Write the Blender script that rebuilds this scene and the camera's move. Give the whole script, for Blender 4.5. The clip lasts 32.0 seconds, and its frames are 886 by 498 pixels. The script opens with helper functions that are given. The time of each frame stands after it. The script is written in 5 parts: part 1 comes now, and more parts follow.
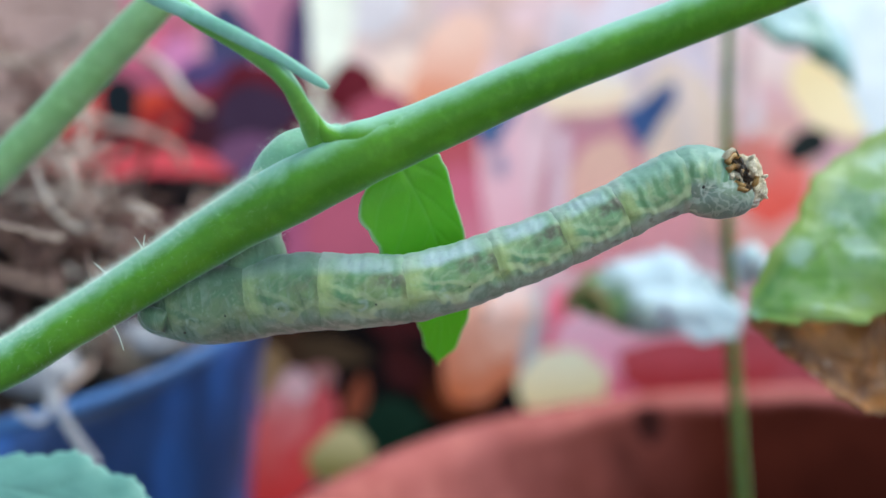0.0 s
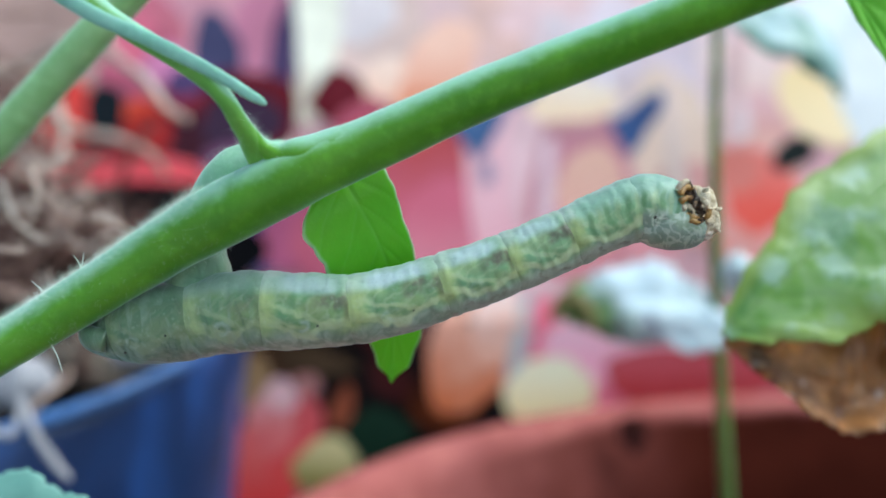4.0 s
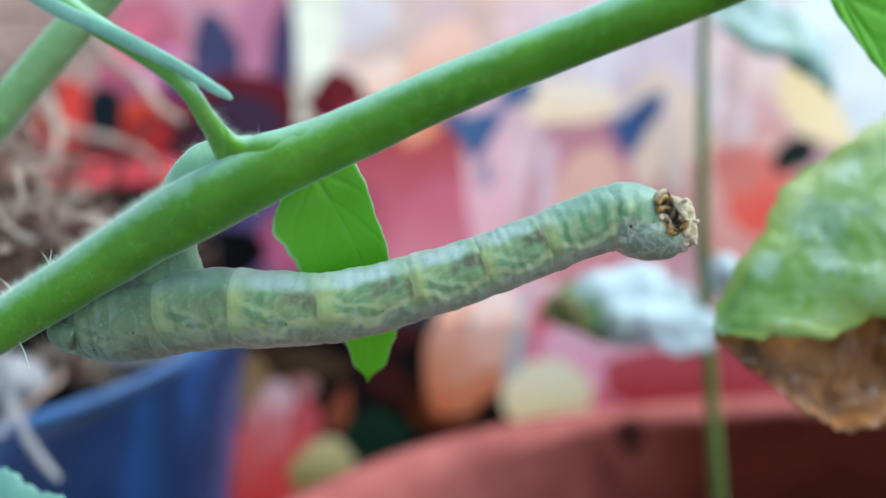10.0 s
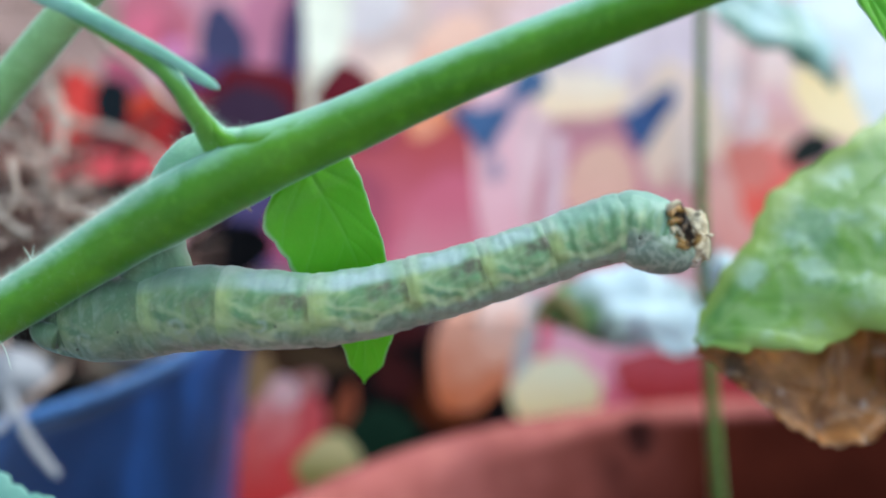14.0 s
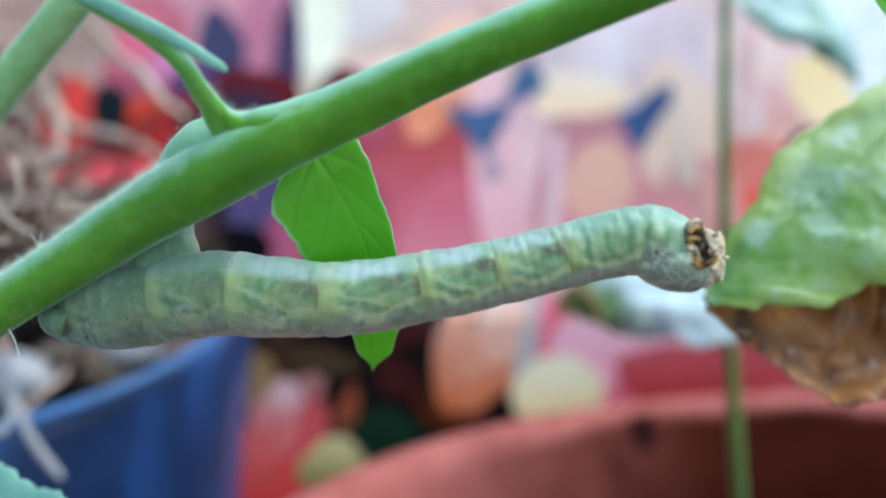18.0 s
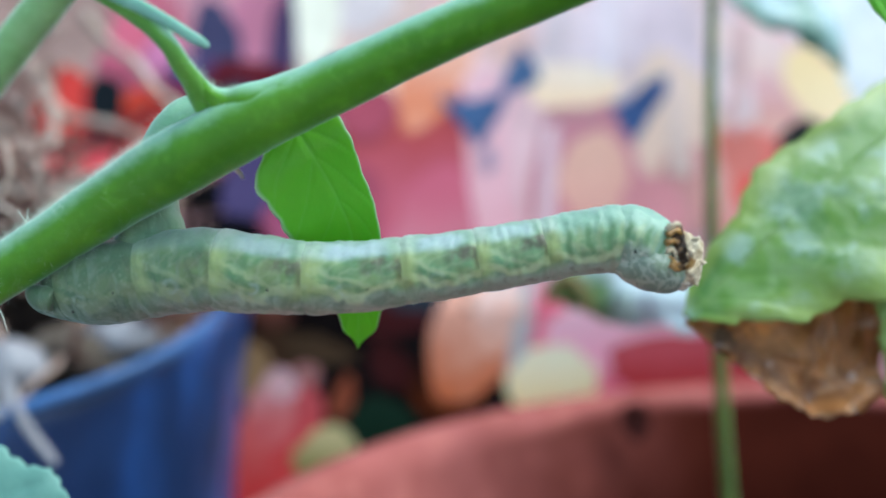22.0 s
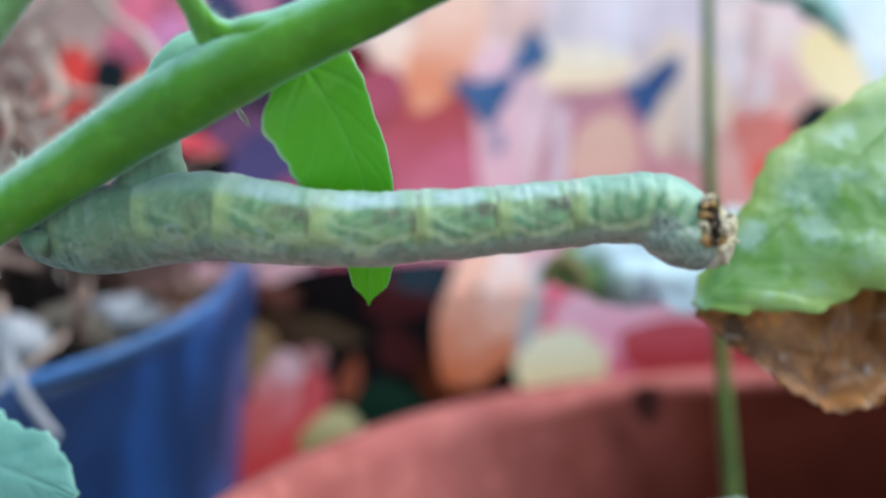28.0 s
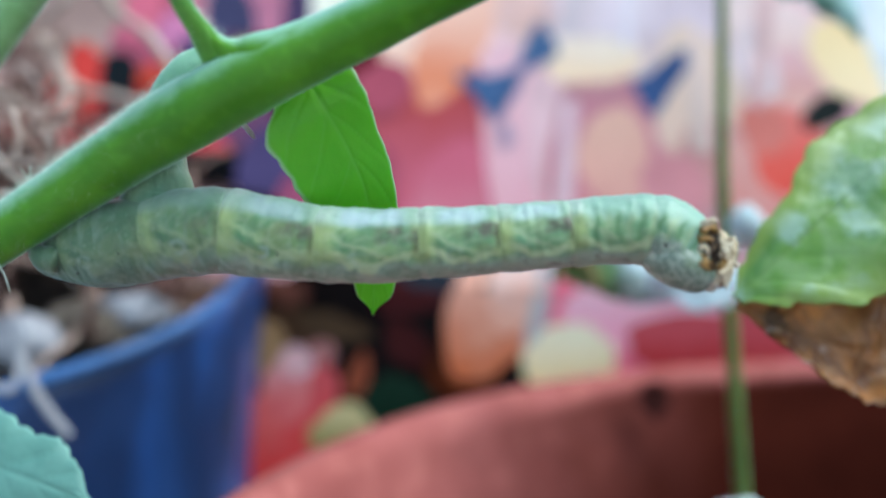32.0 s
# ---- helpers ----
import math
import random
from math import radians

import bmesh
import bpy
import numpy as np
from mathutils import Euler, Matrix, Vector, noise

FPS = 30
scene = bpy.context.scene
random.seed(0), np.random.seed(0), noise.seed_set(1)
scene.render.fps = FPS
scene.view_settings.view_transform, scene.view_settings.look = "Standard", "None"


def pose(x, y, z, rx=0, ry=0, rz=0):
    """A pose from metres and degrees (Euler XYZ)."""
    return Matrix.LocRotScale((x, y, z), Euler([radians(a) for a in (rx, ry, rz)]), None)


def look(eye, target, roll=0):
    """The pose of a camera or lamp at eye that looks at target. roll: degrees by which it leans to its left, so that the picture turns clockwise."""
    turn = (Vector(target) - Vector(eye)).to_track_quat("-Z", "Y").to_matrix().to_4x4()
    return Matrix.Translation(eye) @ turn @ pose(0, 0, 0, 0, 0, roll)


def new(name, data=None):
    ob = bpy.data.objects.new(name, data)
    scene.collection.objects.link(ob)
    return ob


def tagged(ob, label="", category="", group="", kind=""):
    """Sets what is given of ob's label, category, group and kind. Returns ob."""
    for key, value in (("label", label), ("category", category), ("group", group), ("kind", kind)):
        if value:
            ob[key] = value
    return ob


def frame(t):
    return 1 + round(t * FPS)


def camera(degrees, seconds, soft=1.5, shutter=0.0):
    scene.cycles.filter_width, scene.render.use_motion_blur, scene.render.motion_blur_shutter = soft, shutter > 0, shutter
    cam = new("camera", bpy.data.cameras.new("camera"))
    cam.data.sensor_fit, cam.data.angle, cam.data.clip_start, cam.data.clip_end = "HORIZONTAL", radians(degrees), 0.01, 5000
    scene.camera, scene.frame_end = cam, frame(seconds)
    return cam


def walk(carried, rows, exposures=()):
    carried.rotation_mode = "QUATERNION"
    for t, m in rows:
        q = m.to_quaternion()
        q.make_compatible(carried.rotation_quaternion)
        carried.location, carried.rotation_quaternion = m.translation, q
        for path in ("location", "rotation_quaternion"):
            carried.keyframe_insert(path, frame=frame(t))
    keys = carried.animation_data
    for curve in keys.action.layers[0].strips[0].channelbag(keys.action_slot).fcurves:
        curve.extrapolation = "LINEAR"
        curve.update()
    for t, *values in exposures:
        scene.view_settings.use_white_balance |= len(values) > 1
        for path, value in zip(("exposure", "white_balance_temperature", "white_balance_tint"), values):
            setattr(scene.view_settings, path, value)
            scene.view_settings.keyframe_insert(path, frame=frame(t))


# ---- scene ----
HEIGHT = 0.30          # height of the lens above the floor, metres
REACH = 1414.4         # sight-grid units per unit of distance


def sight(h, v, d):
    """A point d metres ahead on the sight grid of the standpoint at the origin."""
    return Vector(((h - 784) * d / REACH, d, HEIGHT + (441 - v) * d / REACH))


# ---- camera ----
cam = camera(58.0, 32.0, soft=1.6)
cam.data.dof.use_dof = True
cam.data.dof.focus_distance = 0.0705
cam.data.dof.aperture_fstop = 11.2
walk(cam, [
    (0, pose(-0.00589, -0.00133, 0.29976, 89.69, -0.01, -0.14)), (0.5, pose(-0.00601, -0.00062, 0.30034, 89.75, -0.21, -0.01)), (1, pose(-0.00390, -0.00155, 0.30055, 89.97, -0.32, -0.21)),
    (1.5, pose(-0.00413, -0.00110, 0.30062, 89.85, -0.30, -0.19)), (2, pose(-0.00347, -0.00085, 0.30019, 89.92, -0.35, -0.18)), (2.5, pose(-0.00156, -0.00126, 0.30135, 89.94, -0.19, -0.18)),
    (3, pose(-0.00136, -0.00185, 0.30111, 90.02, -0.03, -0.01)), (3.5, pose(-0.00132, 0.00011, 0.30098, 90.09, 0.04, -0.24)), (5.5, pose(-0.00042, -0.00097, 0.30025, 89.96, -0.09, 0.02)),
    (6, pose(-0.00003, -0.00009, 0.30005, 90.01, -0.00, 0.02)), (6.5, pose(0.00074, -0.00068, 0.30030, 90.17, 0.10, 0.06)), (7, pose(0.00060, -0.00128, 0.30163, 90.09, 0.00, -0.01)),
    (7.5, pose(0.00091, -0.00138, 0.30115, 90.19, 0.04, 0.05)), (8, pose(0.00108, -0.00075, 0.30079, 90.22, 0.12, 0.10)), (8.5, pose(0.00083, -0.00064, 0.30017, 90.10, -0.01, -0.02)),
    (9, pose(0.00088, -0.00077, 0.29963, 90.09, 0.08, 0.06)), (9.5, pose(0.00033, 0.00067, 0.29984, 90.20, 0.05, 0.43)), (10, pose(0.00190, 0.00074, 0.30029, 90.30, 0.02, 0.25)),
    (10.5, pose(0.00137, 0.00102, 0.30023, 90.40, 0.14, 0.32)), (11, pose(0.00051, 0.00154, 0.29892, 90.27, 0.04, 0.24)), (11.5, pose(-0.00061, 0.00139, 0.29766, 90.29, -0.08, 0.23)),
    (12, pose(0.00021, 0.00179, 0.29744, 90.51, -0.27, 0.41)), (12.5, pose(0.00125, 0.00174, 0.29821, 90.47, -0.18, 0.46)), (13, pose(0.00130, 0.00255, 0.29944, 90.12, -0.22, 0.74)),
    (13.5, pose(0.00237, 0.00331, 0.30047, 90.03, -0.06, 0.91)), (14, pose(0.00302, 0.00380, 0.30065, 89.88, -0.36, 1.06)), (14.5, pose(0.00254, 0.00454, 0.29934, 89.92, -0.25, 1.14)),
    (16.5, pose(0.00265, 0.00386, 0.29764, 90.56, 0.48, 0.95)), (17, pose(0.00272, 0.00530, 0.29892, 90.09, 0.43, 0.95)), (17.5, pose(0.00210, 0.00438, 0.29749, 90.19, 0.42, 1.06)),
    (18, pose(0.00199, 0.00398, 0.29861, 90.32, 0.43, 0.86)), (18.5, pose(0.00182, 0.00322, 0.29815, 90.24, 0.42, 0.81)), (19, pose(0.00244, 0.00378, 0.29729, 89.99, 0.36, 0.94)),
    (19.5, pose(0.00264, 0.00298, 0.29716, 90.11, 0.37, 0.87)), (20, pose(0.00330, 0.00261, 0.29669, 90.11, 0.00, 1.11)), (20.5, pose(0.00298, 0.00287, 0.29668, 90.10, 0.05, 1.00)),
    (21, pose(0.00214, 0.00269, 0.29642, 89.95, 0.25, 0.66)), (21.5, pose(0.00324, 0.00253, 0.29714, 89.97, 0.42, 0.65)), (22, pose(0.00348, 0.00298, 0.29695, 89.97, 0.49, 0.77)),
    (22.5, pose(0.00476, 0.00285, 0.29589, 89.95, 0.41, 0.56)), (23, pose(0.00383, 0.00384, 0.29502, 89.93, 0.53, 0.76)), (23.5, pose(0.00440, 0.00435, 0.29562, 89.79, 0.56, 0.75)),
    (24, pose(0.00494, 0.00408, 0.29519, 90.17, 0.46, 1.00)), (24.5, pose(0.00483, 0.00514, 0.29530, 90.18, 0.63, 1.12)), (25, pose(0.00414, 0.00579, 0.29399, 90.00, 0.39, 1.19)),
    (25.5, pose(0.00330, 0.00587, 0.29305, 90.27, 0.60, 1.31)), (27.5, pose(0.00339, 0.00537, 0.29343, 89.69, 0.44, 1.31)), (28, pose(0.00255, 0.00666, 0.29312, 89.47, 0.21, 1.20)),
    (28.5, pose(0.00278, 0.00522, 0.29468, 89.39, 0.30, 1.34)), (29, pose(0.00242, 0.00499, 0.29484, 89.34, 0.22, 1.31)), (29.5, pose(0.00278, 0.00572, 0.29531, 89.11, 0.12, 1.36)),
    (30, pose(0.00341, 0.00614, 0.29487, 89.17, 0.35, 1.42)), (30.5, pose(0.00493, 0.00663, 0.29374, 89.10, 0.49, 1.85)), (31, pose(0.00366, 0.00733, 0.29351, 88.88, 0.53, 1.89)),
    (31.5, pose(0.00235, 0.00579, 0.29467, 88.88, 0.37, 1.60)), (32, pose(0.00314, 0.00606, 0.29512, 88.71, 0.38, 1.88)),
], exposures=[(0, 0.40, 5700, -4), (12, 0.40, 5680, -5), (18, 0.40, 5580, -5), (24, 0.40, 5560, -5), (28, 0.40, 5560, -5), (32, 0.40, 5500, -5)])

# ---- daylight ----
world = bpy.data.worlds.new("world")
scene.world = world
world.use_nodes = True
wn, wl = world.node_tree.nodes, world.node_tree.links
sky = wn.new("ShaderNodeTexSky")
sky.sky_type = "NISHITA"
sky.sun_disc = False
sky.sun_elevation, sky.sun_rotation = radians(60), radians(109)
sky.air_density, sky.dust_density = 1.0, 3.0
wl.new(sky.outputs[0], wn["Background"].inputs[0])
wn["Background"].inputs[1].default_value = 0.15
sun_data = bpy.data.lights.new("sun", "SUN")
sun_data.energy, sun_data.angle, sun_data.color = 2.35, radians(50), (1.0, 0.98, 0.95)
sun = new("sun", sun_data)
sun.matrix_world = look((1.6, -0.55, 3.1), (0, 0.1, 0.3))


# ---- materials ----
class Nodes:
    """A small builder for node materials."""

    def __init__(self, name, rough=0.5, spec=0.5):
        self.mat = bpy.data.materials.new(name)
        self.mat.use_nodes = True
        self.n, self.l = self.mat.node_tree.nodes, self.mat.node_tree.links
        self.b = self.n["Principled BSDF"]
        self.b.inputs["Roughness"].default_value = rough
        self.b.inputs["Specular IOR Level"].default_value = spec

    def node(self, kind):
        return self.n.new(kind)

    def link(self, a, b):
        self.l.new(a, b)

    def coords(self):
        return self.node("ShaderNodeTexCoord").outputs["Object"]

    def noise(self, scale, detail=4.0, rough=0.55, vec=None, warp=0.0):
        nd = self.node("ShaderNodeTexNoise")
        nd.inputs["Scale"].default_value = scale
        nd.inputs["Detail"].default_value = detail
        nd.inputs["Roughness"].default_value = rough
        nd.inputs["Distortion"].default_value = warp
        self.link(vec if vec is not None else self.coords(), nd.inputs["Vector"])
        return nd.outputs["Fac"]

    def ramp(self, fac, stops):
        nd = self.node("ShaderNodeValToRGB")
        el = nd.color_ramp.elements
        while len(el) < len(stops):
            el.new(0.5)
        for e, (p, c) in zip(el, stops):
            e.position, e.color = p, (*c, 1) if len(c) == 3 else c
        self.link(fac, nd.inputs[0])
        return nd.outputs[0]

    def span(self, fac, lo, hi, a=0.0, b=1.0):
        nd = self.node("ShaderNodeMapRange")
        nd.interpolation_type = "SMOOTHSTEP"
        for i, v in zip((1, 2, 3, 4), (lo, hi, a, b)):
            nd.inputs[i].default_value = v
        self.link(fac, nd.inputs[0])
        return nd.outputs[0]

    def math(self, op, a, b=0.0):
        nd = self.node("ShaderNodeMath")
        nd.operation = op
        for i, v in enumerate((a, b)):
            if isinstance(v, (int, float)):
                nd.inputs[i].default_value = v
            else:
                self.link(v, nd.inputs[i])
        return nd.outputs[0]

    def mix(self, fac, a, b, mode="MIX"):
        nd = self.node("ShaderNodeMix")
        nd.data_type, nd.blend_type = "RGBA", mode
        for i, v in ((0, fac), (6, a), (7, b)):
            if isinstance(v, (int, float)):
                nd.inputs[i].default_value = v
            elif isinstance(v, tuple):
                nd.inputs[i].default_value = (*v, 1)
            else:
                self.link(v, nd.inputs[i])
        return nd.outputs[2]

    def attr(self, name):
        nd = self.node("ShaderNodeAttribute")
        nd.attribute_name = name
        return nd.outputs["Fac"]

    def color(self, c):
        if isinstance(c, tuple):
            self.b.inputs["Base Color"].default_value = (*c, 1)
        else:
            self.link(c, self.b.inputs["Base Color"])
        return self

    def bump(self, height, strength=0.3, dist=0.0005):
        nd = self.node("ShaderNodeBump")
        nd.inputs["Strength"].default_value = strength
        nd.inputs["Distance"].default_value = dist
        self.link(height, nd.inputs["Height"])
        self.link(nd.outputs[0], self.b.inputs["Normal"])
        return self

    def translucent(self, c, amount):
        tr = self.node("ShaderNodeBsdfTranslucent")
        if isinstance(c, tuple):
            tr.inputs[0].default_value = (*c, 1)
        else:
            self.link(c, tr.inputs[0])
        ms = self.node("ShaderNodeMixShader")
        ms.inputs[0].default_value = amount
        self.link(self.b.outputs[0], ms.inputs[1])
        self.link(tr.outputs[0], ms.inputs[2])
        self.link(ms.outputs[0], self.n["Material Output"].inputs[0])
        return self


def stem_material(name, lo, hi, rough=0.55, scale=180.0):
    m = Nodes(name, rough, 0.15)
    c = m.mix(m.span(m.noise(scale, 5), 0.3, 0.7), lo, hi)
    c = m.mix(m.span(m.noise(scale * 0.45, 4, warp=0.4), 0.42, 0.66, 0.0, 0.35), c, tuple(v * 0.66 for v in lo))
    c = m.mix(m.span(m.noise(scale * 2.2, 4), 0.5, 0.72, 0.0, 0.35), c, tuple(v * 1.45 for v in hi))
    c = m.mix(m.span(m.noise(scale * 6, 3), 0.52, 0.7, 0.0, 0.14), c, tuple(min(1, v * 1.5 + 0.02) for v in hi))
    # down and sky sheen painted pale along the upper side (attribute: height round stem)
    top_sheen = m.math("ADD", m.attr("topside"), m.math("MULTIPLY", m.math("SUBTRACT", m.noise(scale * 3, 4), 0.5), 0.5))
    c = m.mix(m.span(top_sheen, 0.05, 0.90, 0.0, 0.80), c, (0.36, 0.60, 0.46))
    m.color(c)
    m.bump(m.noise(2600, 3), 0.35, 0.00012)
    m.b.inputs["Subsurface Weight"].default_value = 0.15
    m.b.inputs["Subsurface Radius"].default_value = (0.0006, 0.001, 0.0003)
    m.b.inputs["Subsurface Scale"].default_value = 1.0
    m.b.inputs["Coat Weight"].default_value = 0.22
    m.b.inputs["Coat Roughness"].default_value = 0.28
    m.b.inputs["Sheen Weight"].default_value = 0.65
    m.b.inputs["Sheen Roughness"].default_value = 0.31
    m.b.inputs["Sheen Tint"].default_value = (0.75, 0.95, 0.95, 1)
    return m.mat


def leaf_material(name, lo, hi, edge, glow, rough=0.4, amount=0.45, blotch=None, blotch_at=(0.5, 0.62), spec=0.5, vein=0.55, relief=0.0004, yellow=None, net=None, margin=None):
    """Blade colours by the attributes rib (0 at a vein) and rim (1 at the margin)."""
    m = Nodes(name, rough, spec)
    c = m.mix(m.noise(90, 5), lo, hi)
    c = m.mix(m.span(m.noise(700, 4), 0.45, 0.75, 0.0, 0.4), c, hi)
    c = m.mix(m.span(m.attr("rib"), 0.0, 0.55, vein, 0.0), c, edge)
    if blotch is not None:
        c = m.mix(m.span(m.noise(130, 5, 0.6, warp=0.6), blotch_at[0], blotch_at[1], 0.0, 0.8), c, blotch)
    if net is not None:
        cells = m.node("ShaderNodeTexVoronoi")
        cells.feature = "DISTANCE_TO_EDGE"
        cells.inputs["Scale"].default_value = 190
        wob = m.node("ShaderNodeVectorMath")
        wob.operation = "MULTIPLY_ADD"
        swirl = m.node("ShaderNodeTexNoise")
        swirl.inputs["Scale"].default_value = 150
        m.link(m.coords(), swirl.inputs["Vector"])
        m.link(swirl.outputs["Color"], wob.inputs[0])
        wob.inputs[1].default_value = (0.006, 0.006, 0.006)
        m.link(m.coords(), wob.inputs[2])
        m.link(wob.outputs[0], cells.inputs["Vector"])
        c = m.mix(m.math("MULTIPLY", m.span(cells.outputs["Distance"], 0.02, 0.24, 0.5, 0.0), m.span(m.noise(75, 3), 0.30, 0.54)), c, net)
        # pale mottles, strengthened in colour for the sky's sheen on the blade
        c = m.mix(m.span(m.noise(170, 4), 0.47, 0.64, 0.0, 0.75), c, (0.47, 0.64, 0.52))
        c = m.mix(m.span(m.noise(140, 4, warp=0.5), 0.50, 0.64, 0.0, 0.65), c, (0.075, 0.22, 0.04))
    if yellow is not None:
        c = m.mix(m.span(m.math("ADD", m.attr("rim"), m.math("MULTIPLY", m.noise(70, 4), 0.5)), 0.62, 1.2, 0.0, 0.8), c, yellow)
    c = m.mix(m.span(m.attr("rim"), 0.9 if margin is None else 0.91, 1.0, 0.0, 0.6 if margin is None else 0.9), c, edge if margin is None else margin)
    m.color(c)
    rise = m.math("ADD", m.math("MULTIPLY", m.attr("rib"), vein), m.noise(420, 4))
    if net is not None:      # quilted between the veins
        rise = m.math("ADD", rise, m.math("MULTIPLY", m.span(cells.outputs["Distance"], 0.0, 0.35), 0.18))
    m.bump(rise, 0.5, relief)
    m.translucent(m.mix(0.6, c, glow), amount)
    return m.mat


def grain_material(name, lo, hi, scale=60.0, rough=0.6, bump=0.3, dist=0.0005, fleck=None, spec=0.4):
    m = Nodes(name, rough, spec)
    c = m.mix(m.span(m.noise(scale, 6), 0.3, 0.7), lo, hi)
    if fleck is not None:
        c = m.mix(m.span(m.noise(scale * 5, 4), 0.56, 0.7, 0.0, 0.8), c, fleck)
    m.color(c)
    m.bump(m.noise(scale * 8, 4), bump, dist)
    return m.mat


def caterpillar_material():
    """Grey-green skin; part: place along a ring (0 to 1), up: height on the body (-1 belly, 1 back)."""
    m = Nodes("caterpillar_skin", 0.42, 0.5)
    pos = m.coords()
    part_at, up, banded, fore = m.attr("part"), m.attr("up"), m.attr("banded"), m.attr("fore")

    def wander(scale, amount):
        return m.math("MULTIPLY", m.math("SUBTRACT", m.noise(scale, 2, 0.45, vec=pos, warp=0.5), 0.5), amount)

    def within(x, a, b, c, d):
        return m.math("MULTIPLY", m.span(x, a, b), m.span(x, c, d, 1.0, 0.0))

    # soft mottling of sage, olive and fresh green
    c = m.mix(m.span(m.noise(330, 4, vec=pos), 0.36, 0.64), (0.150, 0.255, 0.072), (0.27, 0.375, 0.135))
    c = m.mix(m.span(m.noise(210, 3, vec=pos, warp=0.5), 0.47, 0.62, 0.0, 0.7), c, (0.095, 0.25, 0.095))
    # slanting brush marks that run down the flank from fold to fold
    slant = m.math("ADD", m.math("SUBTRACT", up, 0.42), m.math("MULTIPLY", part_at, 1.05))
    slant = m.math("ADD", m.math("ADD", slant, wander(260, 0.35)), wander(1100, 0.3))
    flank = within(up, -0.62, -0.30, 0.30, 0.55)
    stroke = m.math("MULTIPLY", within(slant, -0.12, -0.02, 0.03, 0.13), flank)
    stroke2 = m.math("MULTIPLY", within(slant, -0.48, -0.40, -0.34, -0.25), flank)
    under = m.math("MULTIPLY", within(slant, -0.42, -0.22, -0.14, -0.05), flank)
    over = m.math("MULTIPLY", within(slant, 0.08, 0.18, 0.34, 0.50), flank)
    c = m.mix(m.math("MULTIPLY", under, 0.50), c, (0.10, 0.225, 0.105))
    c = m.mix(m.math("MULTIPLY", over, 0.30), c, (0.20, 0.24, 0.10))
    c = m.mix(m.math("MULTIPLY", stroke, 0.60), c, (0.44, 0.50, 0.27))
    c = m.mix(m.math("MULTIPLY", stroke2, 0.55), c, (0.42, 0.48, 0.25))
    tilt = m.node("ShaderNodeMapping")
    tilt.inputs["Rotation"].default_value = (0, radians(-42), 0)
    tilt.vector_type = "TEXTURE"
    tilt.inputs["Scale"].default_value = (1 / 170, 1 / 260, 1 / 560)
    m.link(pos, tilt.inputs["Vector"])
    brush = m.noise(1.0, 3, 0.5, vec=tilt.outputs[0], warp=1.2)
    # fine net of pale lines over the flank
    net = m.node("ShaderNodeTexVoronoi")
    net.feature = "DISTANCE_TO_EDGE"
    net.inputs["Scale"].default_value = 1.9
    wob = m.node("ShaderNodeVectorMath")
    wob.operation = "MULTIPLY_ADD"
    swirl = m.node("ShaderNodeTexNoise")
    swirl.inputs["Scale"].default_value = 420
    m.link(pos, swirl.inputs["Vector"])
    m.link(swirl.outputs["Color"], wob.inputs[0])
    wob.inputs[1].default_value = (0.9, 0.9, 0.9)
    m.link(tilt.outputs[0], wob.inputs[2])
    m.link(wob.outputs[0], net.inputs["Vector"])
    thread = m.math("MULTIPLY", m.span(net.outputs["Distance"], 0.02, 0.17, 1.0, 0.0), m.span(m.noise(260, 3, vec=pos), 0.38, 0.60))
    c = m.mix(m.math("MULTIPLY", m.math("MULTIPLY", thread, within(up, -0.85, -0.4, 0.35, 0.6)), 0.40), c, (0.37, 0.43, 0.24))
    # pale blue sky highlight painted along the back, with a duller stripe below it
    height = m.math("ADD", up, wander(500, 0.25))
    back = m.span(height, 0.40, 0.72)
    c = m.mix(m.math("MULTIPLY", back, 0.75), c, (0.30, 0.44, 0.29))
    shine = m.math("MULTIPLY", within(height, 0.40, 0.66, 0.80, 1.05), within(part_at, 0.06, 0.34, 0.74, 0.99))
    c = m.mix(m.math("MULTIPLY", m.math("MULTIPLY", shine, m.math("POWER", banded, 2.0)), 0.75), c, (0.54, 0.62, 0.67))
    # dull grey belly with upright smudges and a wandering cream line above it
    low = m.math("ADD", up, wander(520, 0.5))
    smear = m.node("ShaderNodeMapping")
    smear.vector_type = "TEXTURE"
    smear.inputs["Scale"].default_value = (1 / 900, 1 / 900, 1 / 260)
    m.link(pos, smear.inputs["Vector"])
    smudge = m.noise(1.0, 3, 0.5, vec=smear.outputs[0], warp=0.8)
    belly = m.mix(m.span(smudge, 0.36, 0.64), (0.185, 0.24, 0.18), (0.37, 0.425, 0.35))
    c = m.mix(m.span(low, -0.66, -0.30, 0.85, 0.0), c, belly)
    swing = m.math("MULTIPLY", m.math("COSINE", m.math("MULTIPLY", part_at, 6.283)), 0.13)
    line = m.math("ADD", m.math("SUBTRACT", up, swing), wander(520, 0.75))
    cream = within(line, -0.56, -0.44, -0.34, -0.20)
    c = m.mix(m.math("MULTIPLY", cream, m.math("ADD", m.math("MULTIPLY", fore, 0.40), 0.48)), c, (0.60, 0.65, 0.36))
    c = m.mix(m.math("MULTIPLY", fore, 0.30), c, (0.32, 0.48, 0.28))
    # pinkish underside of the fore part with brown specks
    keel = m.math("MULTIPLY", m.span(low, -0.78, -0.50, 1.0, 0.0), fore)
    c = m.mix(m.math("MULTIPLY", keel, 0.7), c, (0.44, 0.45, 0.36))
    c = m.mix(m.math("MULTIPLY", keel, m.span(m.noise(900, 2, vec=pos), 0.58, 0.68, 0.0, 0.55)), c, (0.17, 0.13, 0.10))
